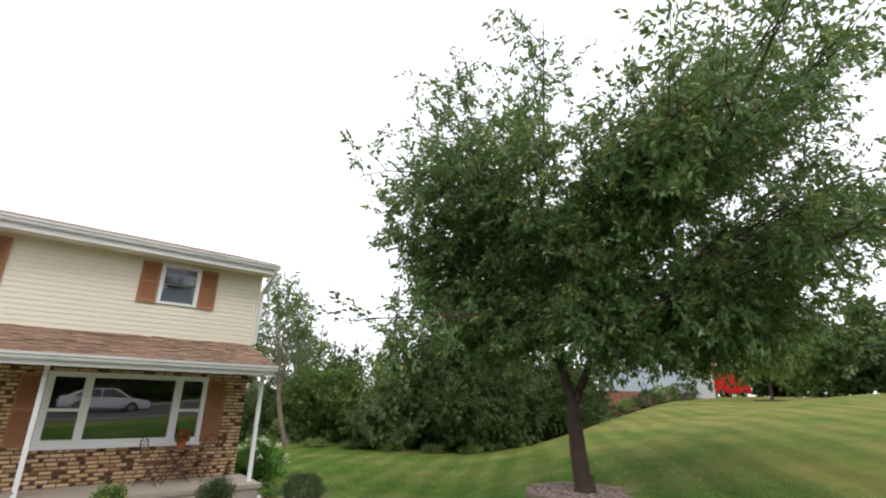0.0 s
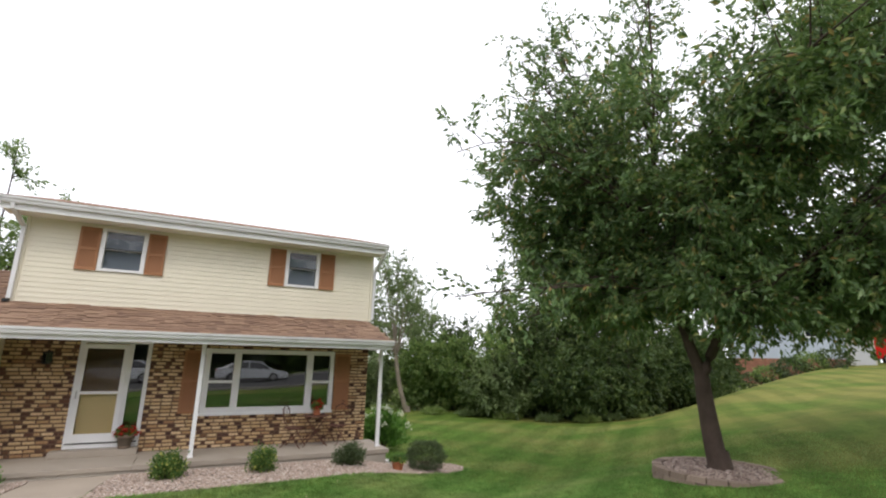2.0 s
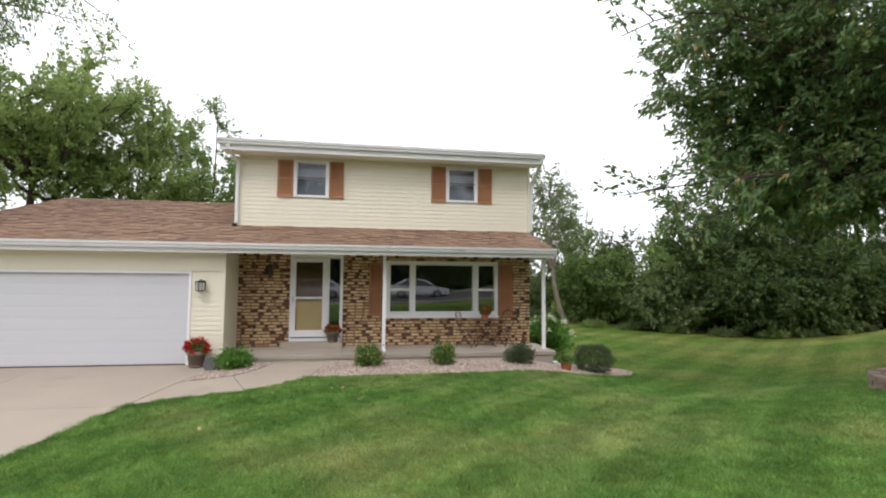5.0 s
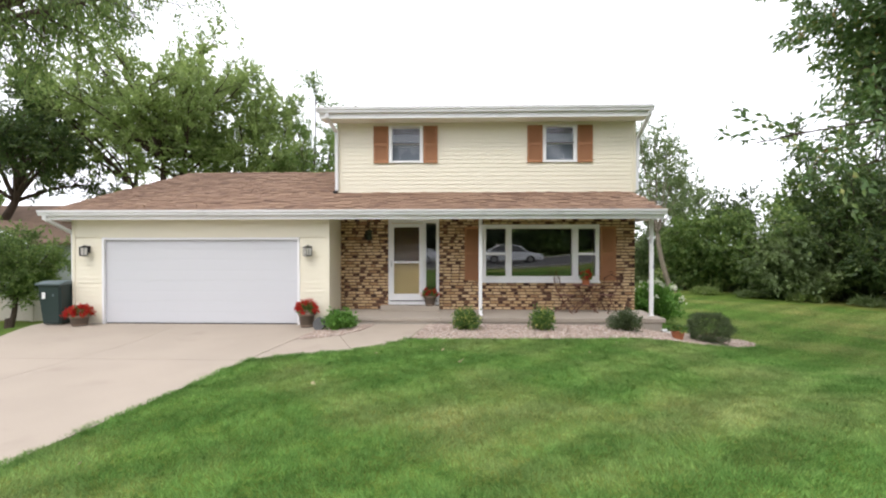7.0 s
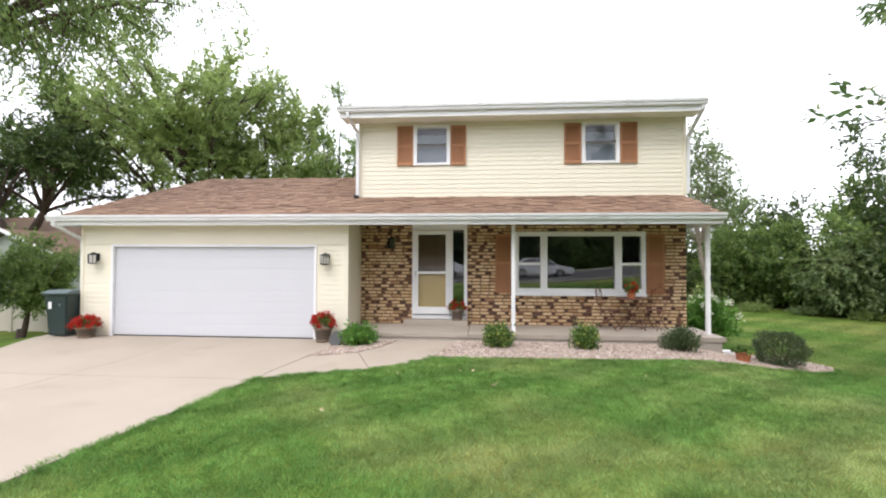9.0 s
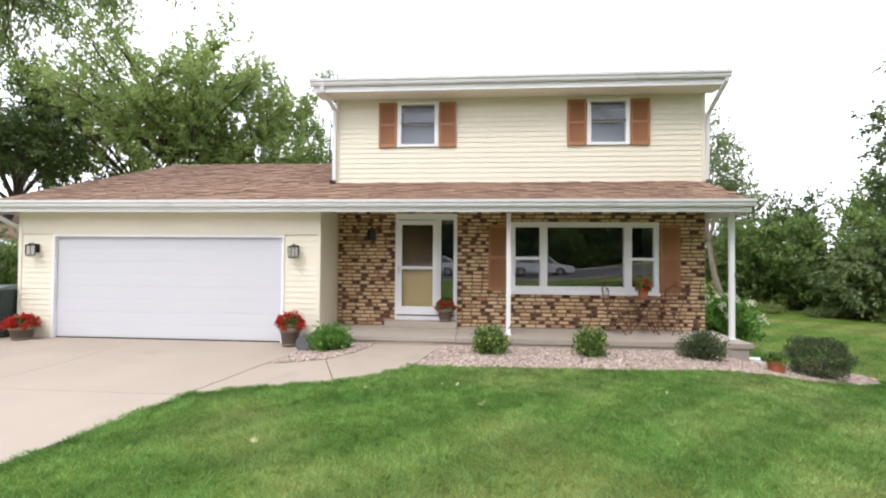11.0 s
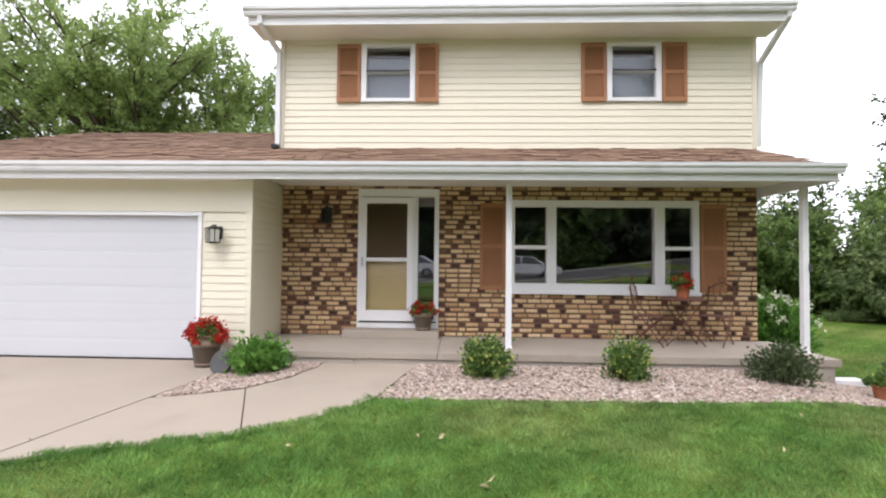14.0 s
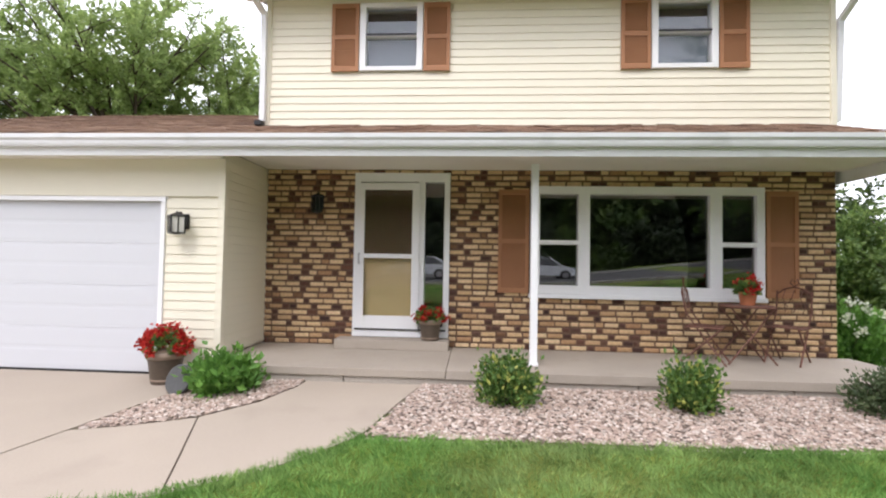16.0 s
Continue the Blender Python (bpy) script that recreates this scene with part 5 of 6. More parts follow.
crown_tree("crab_apple_tree", (-9.9, 0.55, ground(-9.9, 0.55)), 0.75, 0.075, (0.25, 0, 1.75), (1.75, 1.4, 1.1), 18, 9, 7, 16, (0.09, 0.05), M_LEAF_WOOD, M_BARK, 37, "small leafy tree beside the bin", 0.45, 0.2, (0.22, 0), (), (0.4, 0.95))
crown_tree("birch_tree", (14.3, 12.0, -0.42), 3.0, 0.12, (-1.1, 0, 5.4), (2.3, 2.1, 3.1), 15, 7, 6, 14, (0.14, 0.085), M_LEAF_PALE, M_BARK_PALE, 38, "slender pale-barked tree at the back of the lawn", 0.75, 0.25, (-0.8, 0), (), (0.5, 1.0), hollow=0.5)
crown_tree("ash_tree", (17.0, 17.0, -0.42), 2.0, 0.14, (0, 0, 4.3), (2.8, 2.5, 2.7), 13, 8, 6, 14, (0.17, 0.11), M_LEAF_PALE, M_BARK, 39, "pale green tree in the thicket", 0.85, 0.25)
THICK = ((13.0, 16.0, 3.0, 2.6), (16.5, 13.0, 2.6, 2.7), (18.8, 10.4, 2.7, 2.95), (20.6, 8.2, 2.8, 5.0), (22.6, 7.6, 2.9, 4.8), (24.8, 7.6, 2.9, 5.0), (27.5, 9.0, 3.2, 4.8), (30.5, 9.8, 3.4, 4.2), (34.0, 11.0, 3.6, 3.4), (19.5, 14.0, 3.4, 3.1), (24.5, 12.0, 3.6, 4.3), (38.0, 13.0, 3.6, 3.2), (11.0, 19.0, 3.0, 2.4), (20.9, 6.0, 2.0, 2.6), (23.4, 6.2, 2.3, 3.1), (26.4, 7.0, 2.5, 3.2), (18.2, 8.6, 1.7, 1.9), (28.6, 6.6, 2.3, 2.6), (30.4, 6.2, 1.9, 2.3), (33.0, 8.2, 2.4, 3.0), (35.2, 8.2, 1.9, 2.7))
# trees behind the lawn tree get dark leaves: shade there put into colour
for i, (x, y, r, h) in enumerate(THICK):
    crown_tree("thicket_tree", (x, y, ground(x, y)), 0.5, 0.11, (0, 0, h * 0.9), (r, r * 0.9, h * 1.08), 24 if i in (0, 1, 2, 3, 9, 16) else 20, 9 if i in (0, 1, 2, 3, 9, 16) else 8, 6, 13, (0.2, 0.12), M_LEAF_DARK if i in (3, 4, 5, 6, 7, 9, 10, 13, 14, 15, 17, 18, 19, 20) else (M_LEAF_PALE, M_LEAF_WOOD, M_LEAF_WOOD, M_LEAF_PALE)[i % 4], M_BARK, 50 + i,
               "dense green thicket tree at the lawn's edge", 0.8, 0.2, (0, 0), (), (0.45, 1.0), group="thicket at the lawn's edge", lift=0.1, full=True)
# low plants along the thicket's foot
for i, (x, y) in enumerate(((15.2, 10.6), (16.6, 9.2), (17.9, 7.7), (19.2, 6.2), (20.9, 5.2), (22.5, 5.2), (24.6, 5.6), (26.9, 6.4), (13.2, 12.8))):
    bush("border_plant", (x, y, ground(x, y)), (0.75, 0.5, 0.16), 600, (0.2, 0.05), (M_LEAF_MAPLE, M_LEAF_PALE)[i % 2], 80 + i, "low arching green border plant by the thicket", group="border plants", sprays=40)

# ---- neighbour's hill: house, red van, sapling ----
def hill_at(az, d):
    x, y = 3.6 + d * math.sin(radians(az)), -13.4 + d * math.cos(radians(az))
    return x, y, ground(x, y)


hx, hy, hz = hill_at(63.2, 47)
nb = thing("neighbour_house", pose(hx, hy, hz + 0.1, 0, 0, -62), "pale blue-sided house with brick base on the hill", "house")
part("wall", wall_box(-5, 2.6, 1.0, 4.6, 0, 6, [(-4.4, -3.1, 2.6, 3.9), (0.3, 1.6, 2.6, 3.9)]), M_BLUESIDING, nb)
part("brick_base", box(-5.02, 2.62, -0.03, 6, -1.0, 1.0), M_FARBRICK, nb)
part("garage_wing", box(2.62, 4.3, 0.8, 6, -1.0, 3.3), M_BEIGE, nb)
part("garage_door", box(2.8, 4.2, 0.74, 0.82, -0.2, 2.2, 0.01), M_GARAGE, nb)
for x in (-4.5, 0.2):
    f = part("window", wall_box(x, x + 1.5, 2.6, 4.0, -0.05, 0.1, [(x + 0.1, x + 1.4, 2.7, 3.9)]), M_WHITE, nb)
    part("pane", box(x + 0.08, x + 1.42, 0.02, 0.04, 2.68, 3.92), M_CARGLASS, f)
part("roof", prism([(-0.7, 4.6), (3, 6.4), (6.7, 4.6), (6.7, 4.5), (-0.7, 4.5)], -5.5, 3.1, "x"), M_FARROOF, nb)
part("garage_roof", prism([(0.2, 3.3), (3.4, 4.8), (6.6, 3.3), (6.6, 3.2), (0.2, 3.2)], 3.11, 4.7, "x"), M_FARROOF, nb)
for i, (az, d) in enumerate(((57.0, 42), (58.8, 43), (60.4, 42.5), (62.0, 42), (63.6, 42.5), (65.4, 43))):
    x, y, z = hill_at(az, d)
    bush("foundation_shrub", (x, y, z), (1.3, 1.0, 0.62), 700, (0.22, 0.12), (M_LEAF_WOOD, M_LEAF_JUNIPER)[i % 2], 95 + i, "rounded shrub before the hill house", group="hill house shrubs")


def car(name, m, paint, outline, cabin, label, length):
    """A car: body pushed from its side outline with rounded edges, dark glass band, wheels with rims, lamps."""
    t = thing(name, m, label, "car")
    part("body", prism(outline, -0.86, 0.86, "y", None, 0.05), paint, t)
    b = bmesh.new()
    lo = [b.verts.new((a, s, z)) for s, k in ((-0.82, 0), (0.82, 0)) for a, z in cabin[:2]]
    hi = [b.verts.new((a, s, z)) for s in (-0.62, 0.62) for a, z in cabin[2:]]
    for f in ((lo[0], lo[1], hi[0], hi[1]), (lo[3], lo[2], hi[3], hi[2]), (lo[0], hi[1], hi[3], lo[2]), (lo[1], lo[3], hi[2], hi[0]), (hi[0], hi[2], hi[3], hi[1])):
        b.faces.new(f)
    part("windows", b, M_CARGLASS, t, "dark car windows")
    part("roof", box(cabin[3][0] - 0.02, cabin[2][0] + 0.02, -0.64, 0.64, cabin[2][1] - 0.01, cabin[2][1] + 0.045, 0.02), paint, t)
    for s in (-1, 1):
        for a, c in ((cabin[0], cabin[3]), (cabin[1], cabin[2])):
            part("pillar", tube([(a[0], s * 0.82, a[1]), (c[0], s * 0.63, c[1] + 0.01)], 0.045, 5), paint, t)
        mx = (cabin[0][0] + cabin[1][0]) / 2
        part("pillar", tube([(mx, s * 0.825, cabin[0][1]), (mx, s * 0.635, cabin[2][1] + 0.01)], 0.04, 5), paint, t)
    wb = length * 0.29
    for x in (-wb, wb):
        for s in (-1, 1):
            w = part("wheel", lathe([(0.2, -0.1), (0.31, -0.1), (0.33, -0.07), (0.33, 0.07), (0.31, 0.1), (0.2, 0.1)], 24), M_TYRE, t)
            w.matrix_basis = pose(x, s * 0.8, 0.33, 90)
            part("rim", lathe([(0.05, -0.108), (0.2, -0.104), (0.21, 0.104), (0.05, 0.108)], 14), M_RIM, w)
    for s in (-1, 1):
        part("headlight", box(length / 2 - 0.12, length / 2 - 0.03, s * 0.62 - 0.14, s * 0.62 + 0.14, 0.62, 0.74, 0.01), M_FROST, t)
        part("tail_light", box(-length / 2 + 0.01, -length / 2 + 0.08, s * 0.64 - 0.13, s * 0.64 + 0.13, 0.68, 0.84, 0.01), M_REDPAINT, t)
    return t


SEDAN = [(-2.38, 0.3), (2.38, 0.28), (2.4, 0.62), (2.25, 0.76), (1.2, 0.92), (-1.55, 0.98), (-2.3, 0.96), (-2.42, 0.7)]
SCAB = [(-1.85, 0.95), (1.25, 0.9), (0.45, 1.4), (-1.0, 1.42)]
car("sedan", pose(7.4, -24.6, ground(7.4, -24.6) + 0.01), M_SILVER, SEDAN, SCAB, "silver sedan parked at the street kerb", 4.8)
car("sedan", pose(-0.6, -24.6, ground(-0.6, -24.6) + 0.01, 0, 0, 180), M_SILVER, SEDAN, SCAB, "silver sedan parked facing the other way", 4.8)
VAN = [(-2.6, 0.35), (2.5, 0.35), (2.55, 0.95), (1.9, 1.15), (1.5, 1.95), (-2.55, 1.98), (-2.65, 1.2)]
vx, vy, vz = hill_at(69.2, 54)
car("van", pose(vx, vy, vz, 0, 0, -16), M_REDPAINT, VAN, [(1.2, 1.2), (1.9, 1.18), (1.5, 1.9), (1.1, 1.92)], "bright red van parked beside the hill house", 5.2)
sx, sy, sz = hill_at(73.0, 40)
crown_tree("sapling", (sx, sy, sz), 1.3, 0.09, (0, 0, 3.2), (2.6, 2.2, 1.6), 14, 8, 6, 14, (0.2, 0.12), M_LEAF_MAPLE, M_BARK, 110, "young leafy tree on the hill lawn", 0.7, 0.3)
lathe_m = part("mulch_circle", lathe([(1.1, -0.1), (1.1, 0.02), (0.3, 0.06)], 20), M_SOIL)
lathe_m.matrix_basis = pose(sx, sy, sz)
tagged(lathe_m, "dry brown mulch round the young tree", "mulch")
for i, (az, d, r, h) in enumerate(((77.5, 56, 4, 3.6), (82, 52, 4, 4.2), (87, 48, 4.5, 4.6), (92.5, 46, 4.5, 4.8), (74, 62, 5.5, 4.4), (69, 66, 5, 6.0), (62, 62, 6, 6.6), (79.5, 66, 5.5, 6.5), (85, 62, 5.5, 6.5), (90, 60, 6, 7))):
    x, y, z = hill_at(az, d)
    crown_tree("hill_tree", (x, y, z), 0.9, 0.25, (0, 0, h * 0.92), (r, r, h), 17, 8, 6, 11, (0.42, 0.3), (M_LEAF_WOOD, M_LEAF_DARK, M_LEAF_MAPLE)[i % 3], M_BARK, 120 + i, "leafy tree on the far hill", 1.2, 0.2, group="trees on the hill", full=True)

# ---- trees across the street, seen mirrored in the windows ----
for i, x in enumerate((-26, -17, -9, -1, 6, 15, 23, 32, 41)):
    y = -39 - (i * 5 % 4)
    crown_tree("street_tree", (x, y, ground(x, y)), 1.5, 0.3, (0, 0, 5.6), (6.2, 4.2, 7.2), 22, 9, 6, 8, (1.0, 0.8), (M_LEAF_SHADED, M_LEAF_SHADED, M_LEAF_DARK)[i % 3], M_BARK, 140 + i, "dense dark tree across the street", 1.4, 0.2, group="trees across the street", full=True)

# bush row added to close the sky gaps below the mirrored crowns
for i, x in enumerate(range(-30, 46, 6)):
    y = -33.5 - (i % 3) * 0.8
    crown_tree("street_bush", (x, y, ground(x, y)), 0.4, 0.1, (0, 0, 1.8), (3.9, 1.8, 2.3), 10, 7, 5, 11, (0.65, 0.46), (M_LEAF_SHADED, M_LEAF_DARK, M_LEAF_SHADED)[i % 3], M_BARK, 170 + i, "dense dark bush across the street", 0.9, 0.2, group="bushes across the street", full=True, lift=0.1)

# ---- left neighbour: low fence, house with brown roof ----
fence = thing("fence", pose(-9.2, 1.9, -0.47), "low beige panel fence behind the small tree", "fence")
for i in range(5):
    part("panel", box(-1.15 - 1.2 * i, -0.03 - 1.2 * i, -0.02, 0.02, 0.05, 0.85, 0.005), M_BEIGE, fence)
    part("post", box(-0.05 - 1.2 * i, 0.05 - 1.2 * i, -0.05, 0.05, -0.1, 0.92, 0.006), M_BEIGE, fence)
lh = thing("neighbour_house", pose(-24.1, 13, -0.4), "low brown-roofed house with white eaves next door", "house")
part("wall", box(-8, 3.8, 0, 7, 0, 3.0), M_BEIGE, lh)
part("roof", prism([(-0.6, 3.0), (3.5, 4.9), (7.6, 3.0), (7.6, 2.9), (-0.6, 2.9)], -8.5, 4.4, "x"), M_FARROOF, lh)
part("fascia", box(-8.5, 4.42, -0.64, -0.6, 2.85, 3.05), M_WHITE, lh)
ng = thing("neighbour_garage", pose(-18.4, 8, -0.44), "small grey gabled garage with white eaves next door", "garage")
part("wall", box(-2.0, 2.0, 0, 5, -0.2, 2.55), M_GREYSIDING, ng)
part("gable", prism([(-2.0, 2.551), (2.0, 2.551), (0, 3.4)], 0.0, 5.0, "y"), M_GREYSIDING, ng)
for k in (-1, 1):
    part("roof", prism([(0, 3.62), (k * 2.5, 2.56), (k * 2.5, 2.46), (0, 3.52)], -0.3, 5.2, "y"), M_FARROOF, ng)
    part("rake_board", prism([(0, 3.64), (k * 2.52, 2.57), (k * 2.52, 2.41), (0, 3.48)], -0.34, -0.304, "y"), M_WHITE, ng)
shed = thing("garden_shed", pose(16.3, 24.2, -0.42), "small reddish-brown garden shed behind the house", "shed")
part("wall", box(-1.2, 1.2, -1, 1, 0, 2.1), M_RUSTWOOD, shed)
part("roof", prism([(-1.4, 2.05), (0, 3.0), (1.4, 2.05), (1.4, 2.0), (-1.4, 2.0)], -1.2, 1.2, "y"), M_BEIGE, shed)

# ---- grass blades on the near lawn ----
def tufts(x, y, cell):
    """Smooth random heights between 0 and 1 over the plan, for clumps of a given size."""
    u, v = x / cell, y / cell
    iu, iv = np.floor(u).astype(np.int64), np.floor(v).astype(np.int64)
    fu, fv = u - iu, v - iv
    fu, fv = fu * fu * (3 - 2 * fu), fv * fv * (3 - 2 * fv)

    def at(a, b):
        h = (a * 374761393 + b * 668265263) & 0x7FFFFFFF
        h = ((h ^ (h >> 13)) * 1274126177) & 0x7FFFFFFF
        return ((h ^ (h >> 16)) & 0xFFFF) / 65535.0
    return (at(iu, iv) * (1 - fu) + at(iu + 1, iv) * fu) * (1 - fv) + (at(iu, iv + 1) * (1 - fu) + at(iu + 1, iv + 1) * fu) * fv


def blade_mesh(name, x, y, height, rng, tilt=None):
    """Three-cornered blades; they stand taller and lean together in clumps."""
    n = len(x)
    z = np.array([ground(a, b) for a, b in zip(x, y)]) - 0.006
    a = rng.uniform(0, 6.283, n)
    clump = 0.6 * tufts(x, y, 0.17) + 0.4 * tufts(x + 7.3, y, 0.06)
    h = height * rng.uniform(0.55, 1.2, n) * (0.55 + 0.95 * clump)
    w = 0.0054 * rng.uniform(0.7, 1.5, n)
    comb = 6.283 * 1.6 * tufts(x, y + 3.1, 0.24)
    lean = (rng.normal(0, 0.4, (n, 2)) + 0.55 * np.stack([np.cos(comb), np.sin(comb)], 1)) * h[:, None]
    if tilt is not None:
        lean += tilt * h[:, None]
    v = np.empty((n, 3, 3))
    v[:, 0] = np.stack([x - w * np.cos(a), y - w * np.sin(a), z], 1)
    v[:, 1] = np.stack([x + w * np.cos(a), y + w * np.sin(a), z], 1)
    v[:, 2] = np.stack([x + lean[:, 0], y + lean[:, 1], z + h], 1)
    return mesh_np(name, v.reshape(-1, 3), np.arange(n * 3).reshape(n, 3))


def blades(name, poly, per_m2, height, rng, keep_out):
    xs, ys = [p[0] for p in poly], [p[1] for p in poly]
    cnt = int((max(xs) - min(xs)) * (max(ys) - min(ys)) * per_m2)
    x, y = scatter(poly, cnt, rng)
    for k in keep_out:
        ok = ~in_poly(x, y, k)
        x, y = x[ok], y[ok]
    ok = np.hypot(x - TX + 0.05, y - TY) > 1.14
    ok &= rng.uniform(0, 1, len(x)) < np.clip(5.0 / np.hypot(x - 3.1, y + 6.5), 0.07, 1.0) ** 1.6
    x, y = x[ok], y[ok]
    ob = attach(name, blade_mesh(name, x, y, height, rng), M_BLADE)
    return tagged(ob, "short mown grass blades", "grass", kind="stuff")


def edge_grass(name, line, per_m, inward, height, rng):
    """An uneven fringe of longer grass that hangs over a paved edge; inward: which side the lawn lies on."""
    x, y, tx, ty = [], [], [], []
    for (ax, ay), (bx, by) in zip(line, line[1:]):
        d = math.hypot(bx - ax, by - ay)
        k = int(per_m * d)
        f = rng.uniform(0, 1, k)
        px, py = inward * (by - ay) / d, -inward * (bx - ax) / d
        o = rng.uniform(-0.035, 0.1, k)
        cx, cy = ax + (bx - ax) * f, ay + (by - ay) * f
        o = o - 0.05 * (tufts(cx, cy, 0.22) - 0.4)
        x.append(cx + px * o)
        y.append(cy + py * o)
        tx.append(np.full(k, -px))
        ty.append(np.full(k, -py))
    x, y = np.concatenate(x), np.concatenate(y)
    tilt = 0.45 * np.stack([np.concatenate(tx), np.concatenate(ty)], 1)
    ob = attach(name, blade_mesh(name, x, y, height, rng, tilt), M_BLADE)
    return tagged(ob, "ragged uncut grass along the paving", "grass", kind="stuff")


rng = np.random.default_rng(9)
P_DRIVE = [(-7.3, -1.0), (0.0, -1.0)] + [(drive_right(y), y) for y in (-2.0, -4.6, -9.0, -13.6, -17.3)] + [(drive_left(y), y) for y in (-17.3, -9.0, -4.0, -3.2, -2.4, -1.6)]
P_WALK = walk_in + [(x - 0.012, y + 0.03) for x, y in walk_out[::-1]]
OUT = [P_BED1, P_BED2, P_DRIVE, P_WALK]
blades("grass", [(-2.4, -14.5), (14, -14.5), (20, 3), (14, 9), (8.3, 6), (8.3, -0.5), (2.4, -2.4), (-0.6, -4.4)], 3500, 0.04, rng, OUT)
edge_grass("edge_grass", walk_out[:-1], 1500, 1, 0.05, rng)
edge_grass("edge_grass", [(x, y - 0.03) for x, y in bed2_b], 1000, 1, 0.05, rng)
edge_grass("edge_grass", [(drive_right(y), y) for y in (-14.0, -9.0, -4.82)], 900, 1, 0.05, rng)

# fallen leaves and a dry patch on the lawn
def fallen(x, y, s, seed):
    r = np.random.default_rng(seed)
    p = np.array([[x, y, ground(x, y) + 0.035]])
    ob = attach("fallen_leaf", leaf_mesh("fallen_leaf", p, np.array([[1.0, 0.4, 0.1]]), s, s * 0.6, r, 0), M_FALLEN)
    tagged(ob, "dry pale leaf lying on the grass", "leaf", "fallen leaves")


M_FALLEN = surface("dry_leaf", (0.5, 0.42, 0.25), 0.2, 30, 4, 0.8, 0.2)
for i, (x, y, s) in enumerate(((3.2, -4.9, 0.08), (2.7, -4.0, 0.06), (1.1, -6.2, 0.08), (2.9, -4.1, 0.07), (-0.2, -8.8, 0.08), (5.6, -4.2, 0.06), (3.25, -4.86, 0.07), (1.7, -4.3, 0.05), (6.4, -3.2, 0.05))):
    fallen(x, y, s, 200 + i)

# ---- bricks: single ones on the stretch that is passed nearest, the rest joined ----
def brick_data(length, seed):
    r = random.Random(seed)
    b = bmesh.new()
    h, e = 0.051, 0.008
    back = [b.verts.new(c) for c in ((0, 0.02, 0), (length, 0.02, 0), (length, 0.02, h), (0, 0.02, h))]
    mid = [b.verts.new((x + r.uniform(-0.003, 0.003), 0.006, z + r.uniform(-0.004, 0.004))) for x, z in ((0, 0), (length, 0), (length, h), (0, h))]
    fr = [b.verts.new((x + r.uniform(-0.006, 0.006), 0, z + r.uniform(-0.004, 0.004))) for x, z in ((e, e), (length - e, e), (length - e, h - e), (e, h - e))]
    b.faces.new(fr)
    for q in range(4):
        b.faces.new((mid[q], mid[(q + 1) % 4], fr[(q + 1) % 4], fr[q]))
        b.faces.new((back[q], back[(q + 1) % 4], mid[(q + 1) % 4], mid[q]))
    me = bpy.data.meshes.new("brick")
    bmesh.ops.recalc_face_normals(b, faces=b.faces)
    b.to_mesh(me)
    b.free()
    return me


rnd = random.Random(4)
stock, singles = {}, 0
rest = {"tan": ([], []), "dark": ([], [])}
course, zc, gap = 0.0822, PZ + 0.01, 0.024
row = 0
while zc < SOF - 0.03:
    spans = [(0.005, FW - 0.005)]
    for h in (DOOR, (WIN[0] - 0.02, WIN[1] + 0.02, WIN[2] - 0.06, WIN[3])):
        if h[2] < zc + 0.05 and h[3] > zc + 0.01:
            spans = cut(spans, h[0] - 0.004, h[1] + 0.004)
    for a, b in spans:
        x, first_in, last = a, True, ""
        while x < b - 0.03:
            draw = rnd.random()
            kind = "dark" if draw < (0.14 if last == "dark" else 0.38) else "tan"
            last = kind
            ln = (rnd.choice((0.05, 0.06, 0.06, 0.08, 0.09, 0.12)) if kind == "dark" else rnd.choice((0.19, 0.2, 0.2, 0.18, 0.2, 0.1)))
            if first_in and row % 2:
                ln = 0.1
            first_in = False
            ln = min(ln, b - x)
            if b - x - ln < 0.06:
                ln = b - x
            ln = round(ln, 2)
            key = (ln, kind, rnd.randrange(3))
            if key not in stock:
                stock[key] = brick_data(ln, hash((ln * 100, key[2])) % 1000)
                stock[key].materials.append(M_TAN if kind == "tan" else M_DARK)
            y = rnd.uniform(-0.003, 0.002)
            if 0.0 <= x <= 3.4 and 0.75 <= zc <= 2.2 and singles < 300:
                o = attach("brick", stock[key], None, brick_wall)
                o.location = (x, y, zc)
                singles += 1
            else:
                vv, ff = rest[kind]
                n0 = len(vv)
                vv += [(v.co.x + x, v.co.y + y, v.co.z + zc) for v in stock[key].vertices]
                ff += [[n0 + i for i in p.vertices] for p in stock[key].polygons]
            x += ln + gap * rnd.uniform(0.75, 1.15)
    zc += course
    row += 1
for kind, mat in (("tan", M_TAN_J), ("dark", M_DARK_J)):
    me = bpy.data.meshes.new("bricks")
    me.from_pydata(rest[kind][0], [], rest[kind][1])
    tagged(attach("bricks", me, mat, brick_wall), kind="stuff")

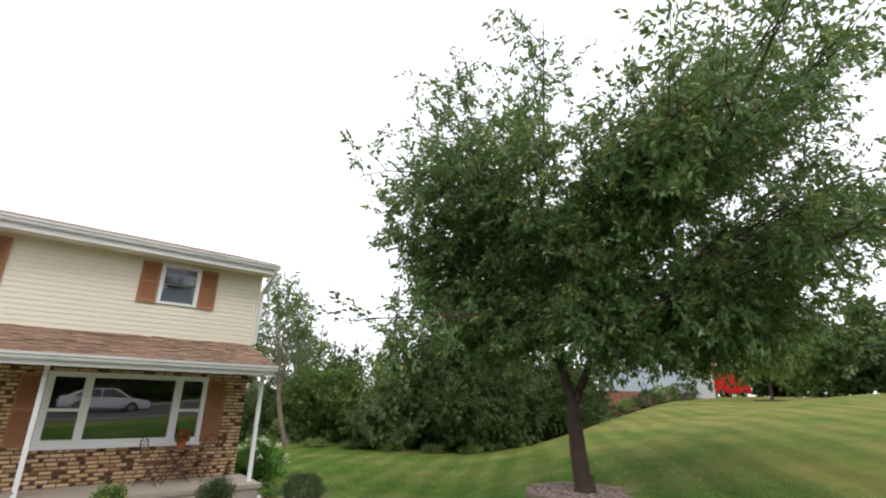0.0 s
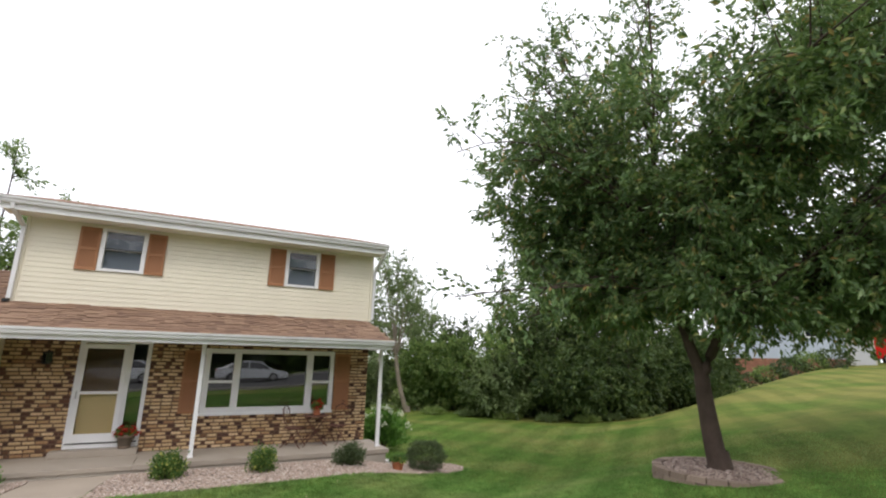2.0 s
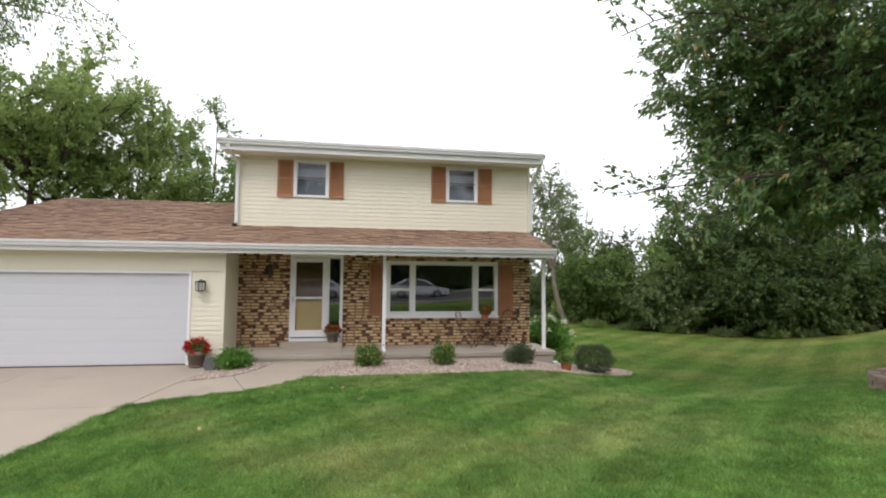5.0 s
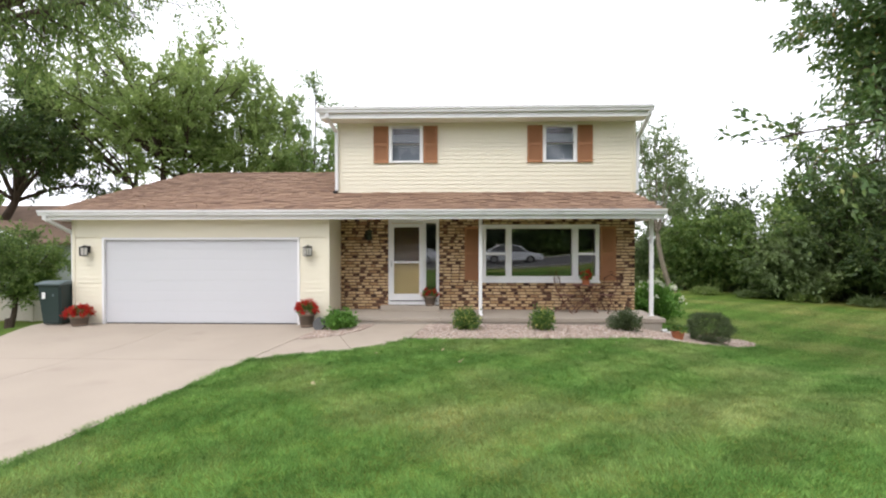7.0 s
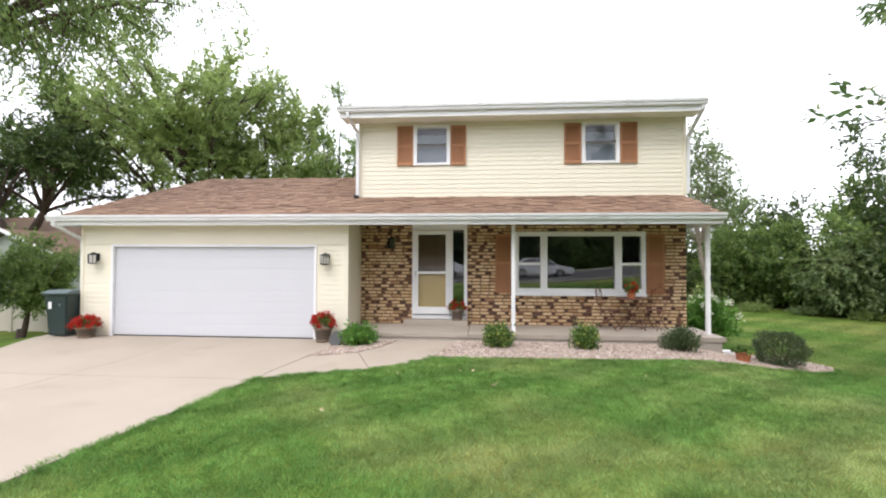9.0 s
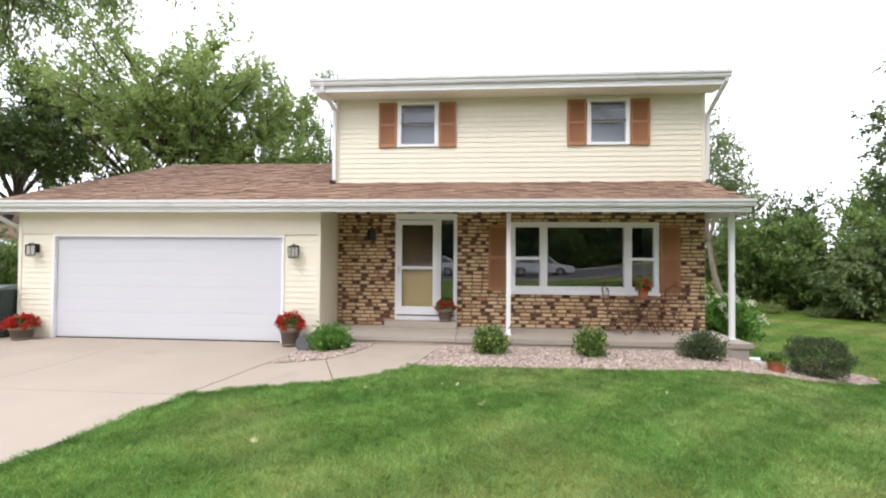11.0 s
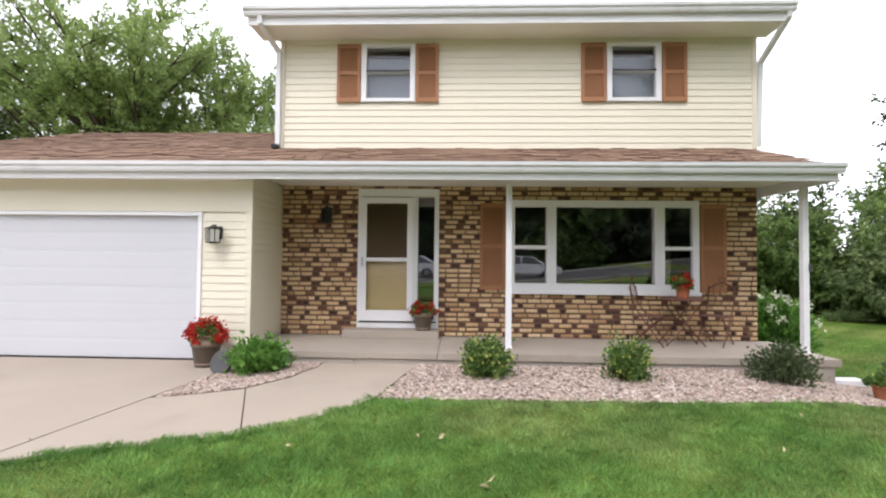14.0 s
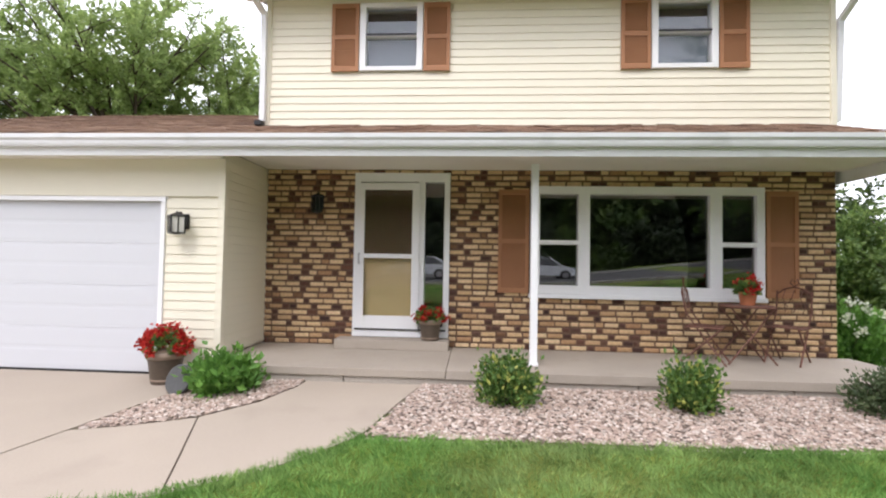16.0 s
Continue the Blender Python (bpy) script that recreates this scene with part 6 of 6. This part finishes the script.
# ---- shingles: single ones above the porch, the garage slope joined ----
def shingle_data(w):
    b = bmesh.new()
    t, d = 0.012, 0.2
    v = [b.verts.new(c) for c in ((0, 0, 0.004), (w, 0, 0.004), (w, d, 0.002), (0, d, 0.002), (0, 0, 0.004 + t), (w, 0, 0.004 + t), (w, d, 0.006), (0, d, 0.006))]
    for f in ((4, 5, 6, 7), (0, 1, 5, 4), (1, 2, 6, 5), (3, 0, 4, 7), (0, 3, 2, 1)):
        b.faces.new([v[i] for i in f])
    me = bpy.data.meshes.new("shingle")
    b.to_mesh(me)
    b.free()
    return me


tilt = math.atan(SL)
sh_stock = {w: shingle_data(w) for w in (0.16, 0.22, 0.3)}
rest_v, rest_f, singles = [], [], 0
expo = 0.138
rows_n = int((ridge_y - EY) / (expo * math.cos(tilt)))
for r in range(rows_n):
    y0 = EY - 0.03 + r * expo * math.cos(tilt)
    z0 = EZ + SL * (y0 - EY)
    porch_row = y0 < -0.03
    f = max(0.0, (y0 - EY) / (ridge_y - EY))
    x = -6.97 + (hip_x + 6.97) * f
    end = 8.05 - 0.14 * max(0.0, (y0 - EY) / 1.6) if porch_row else -0.08
    while x < end - 0.05:
        w = rnd.choice((0.16, 0.22, 0.3))
        if x + w > end:
            w = 0.16
        me_s = sh_stock[w]
        lift = rnd.choice((0.0, 0.006, 0.016))
        if porch_row and 0.3 < x < 7.0 and singles < 300:
            o = attach("shingle", me_s, M_SHINGLE, roof_porch)
            o.matrix_basis = Matrix.Translation((x, y0, z0 + lift)) @ Matrix.Rotation(tilt, 4, "X")
            singles += 1
        else:
            n0 = len(rest_v)
            c, s = math.cos(tilt), math.sin(tilt)
            rest_v += [(v.co.x + x, y0 + v.co.y * c - v.co.z * s, z0 + lift + v.co.y * s + v.co.z * c) for v in me_s.vertices]
            rest_f += [[n0 + i for i in p.vertices] for p in me_s.polygons]
        x += w + 0.004
me = bpy.data.meshes.new("shingles")
me.from_pydata(rest_v, [], rest_f)
tagged(attach("shingles", me, M_SHINGLE_I, roof_garage), kind="stuff")
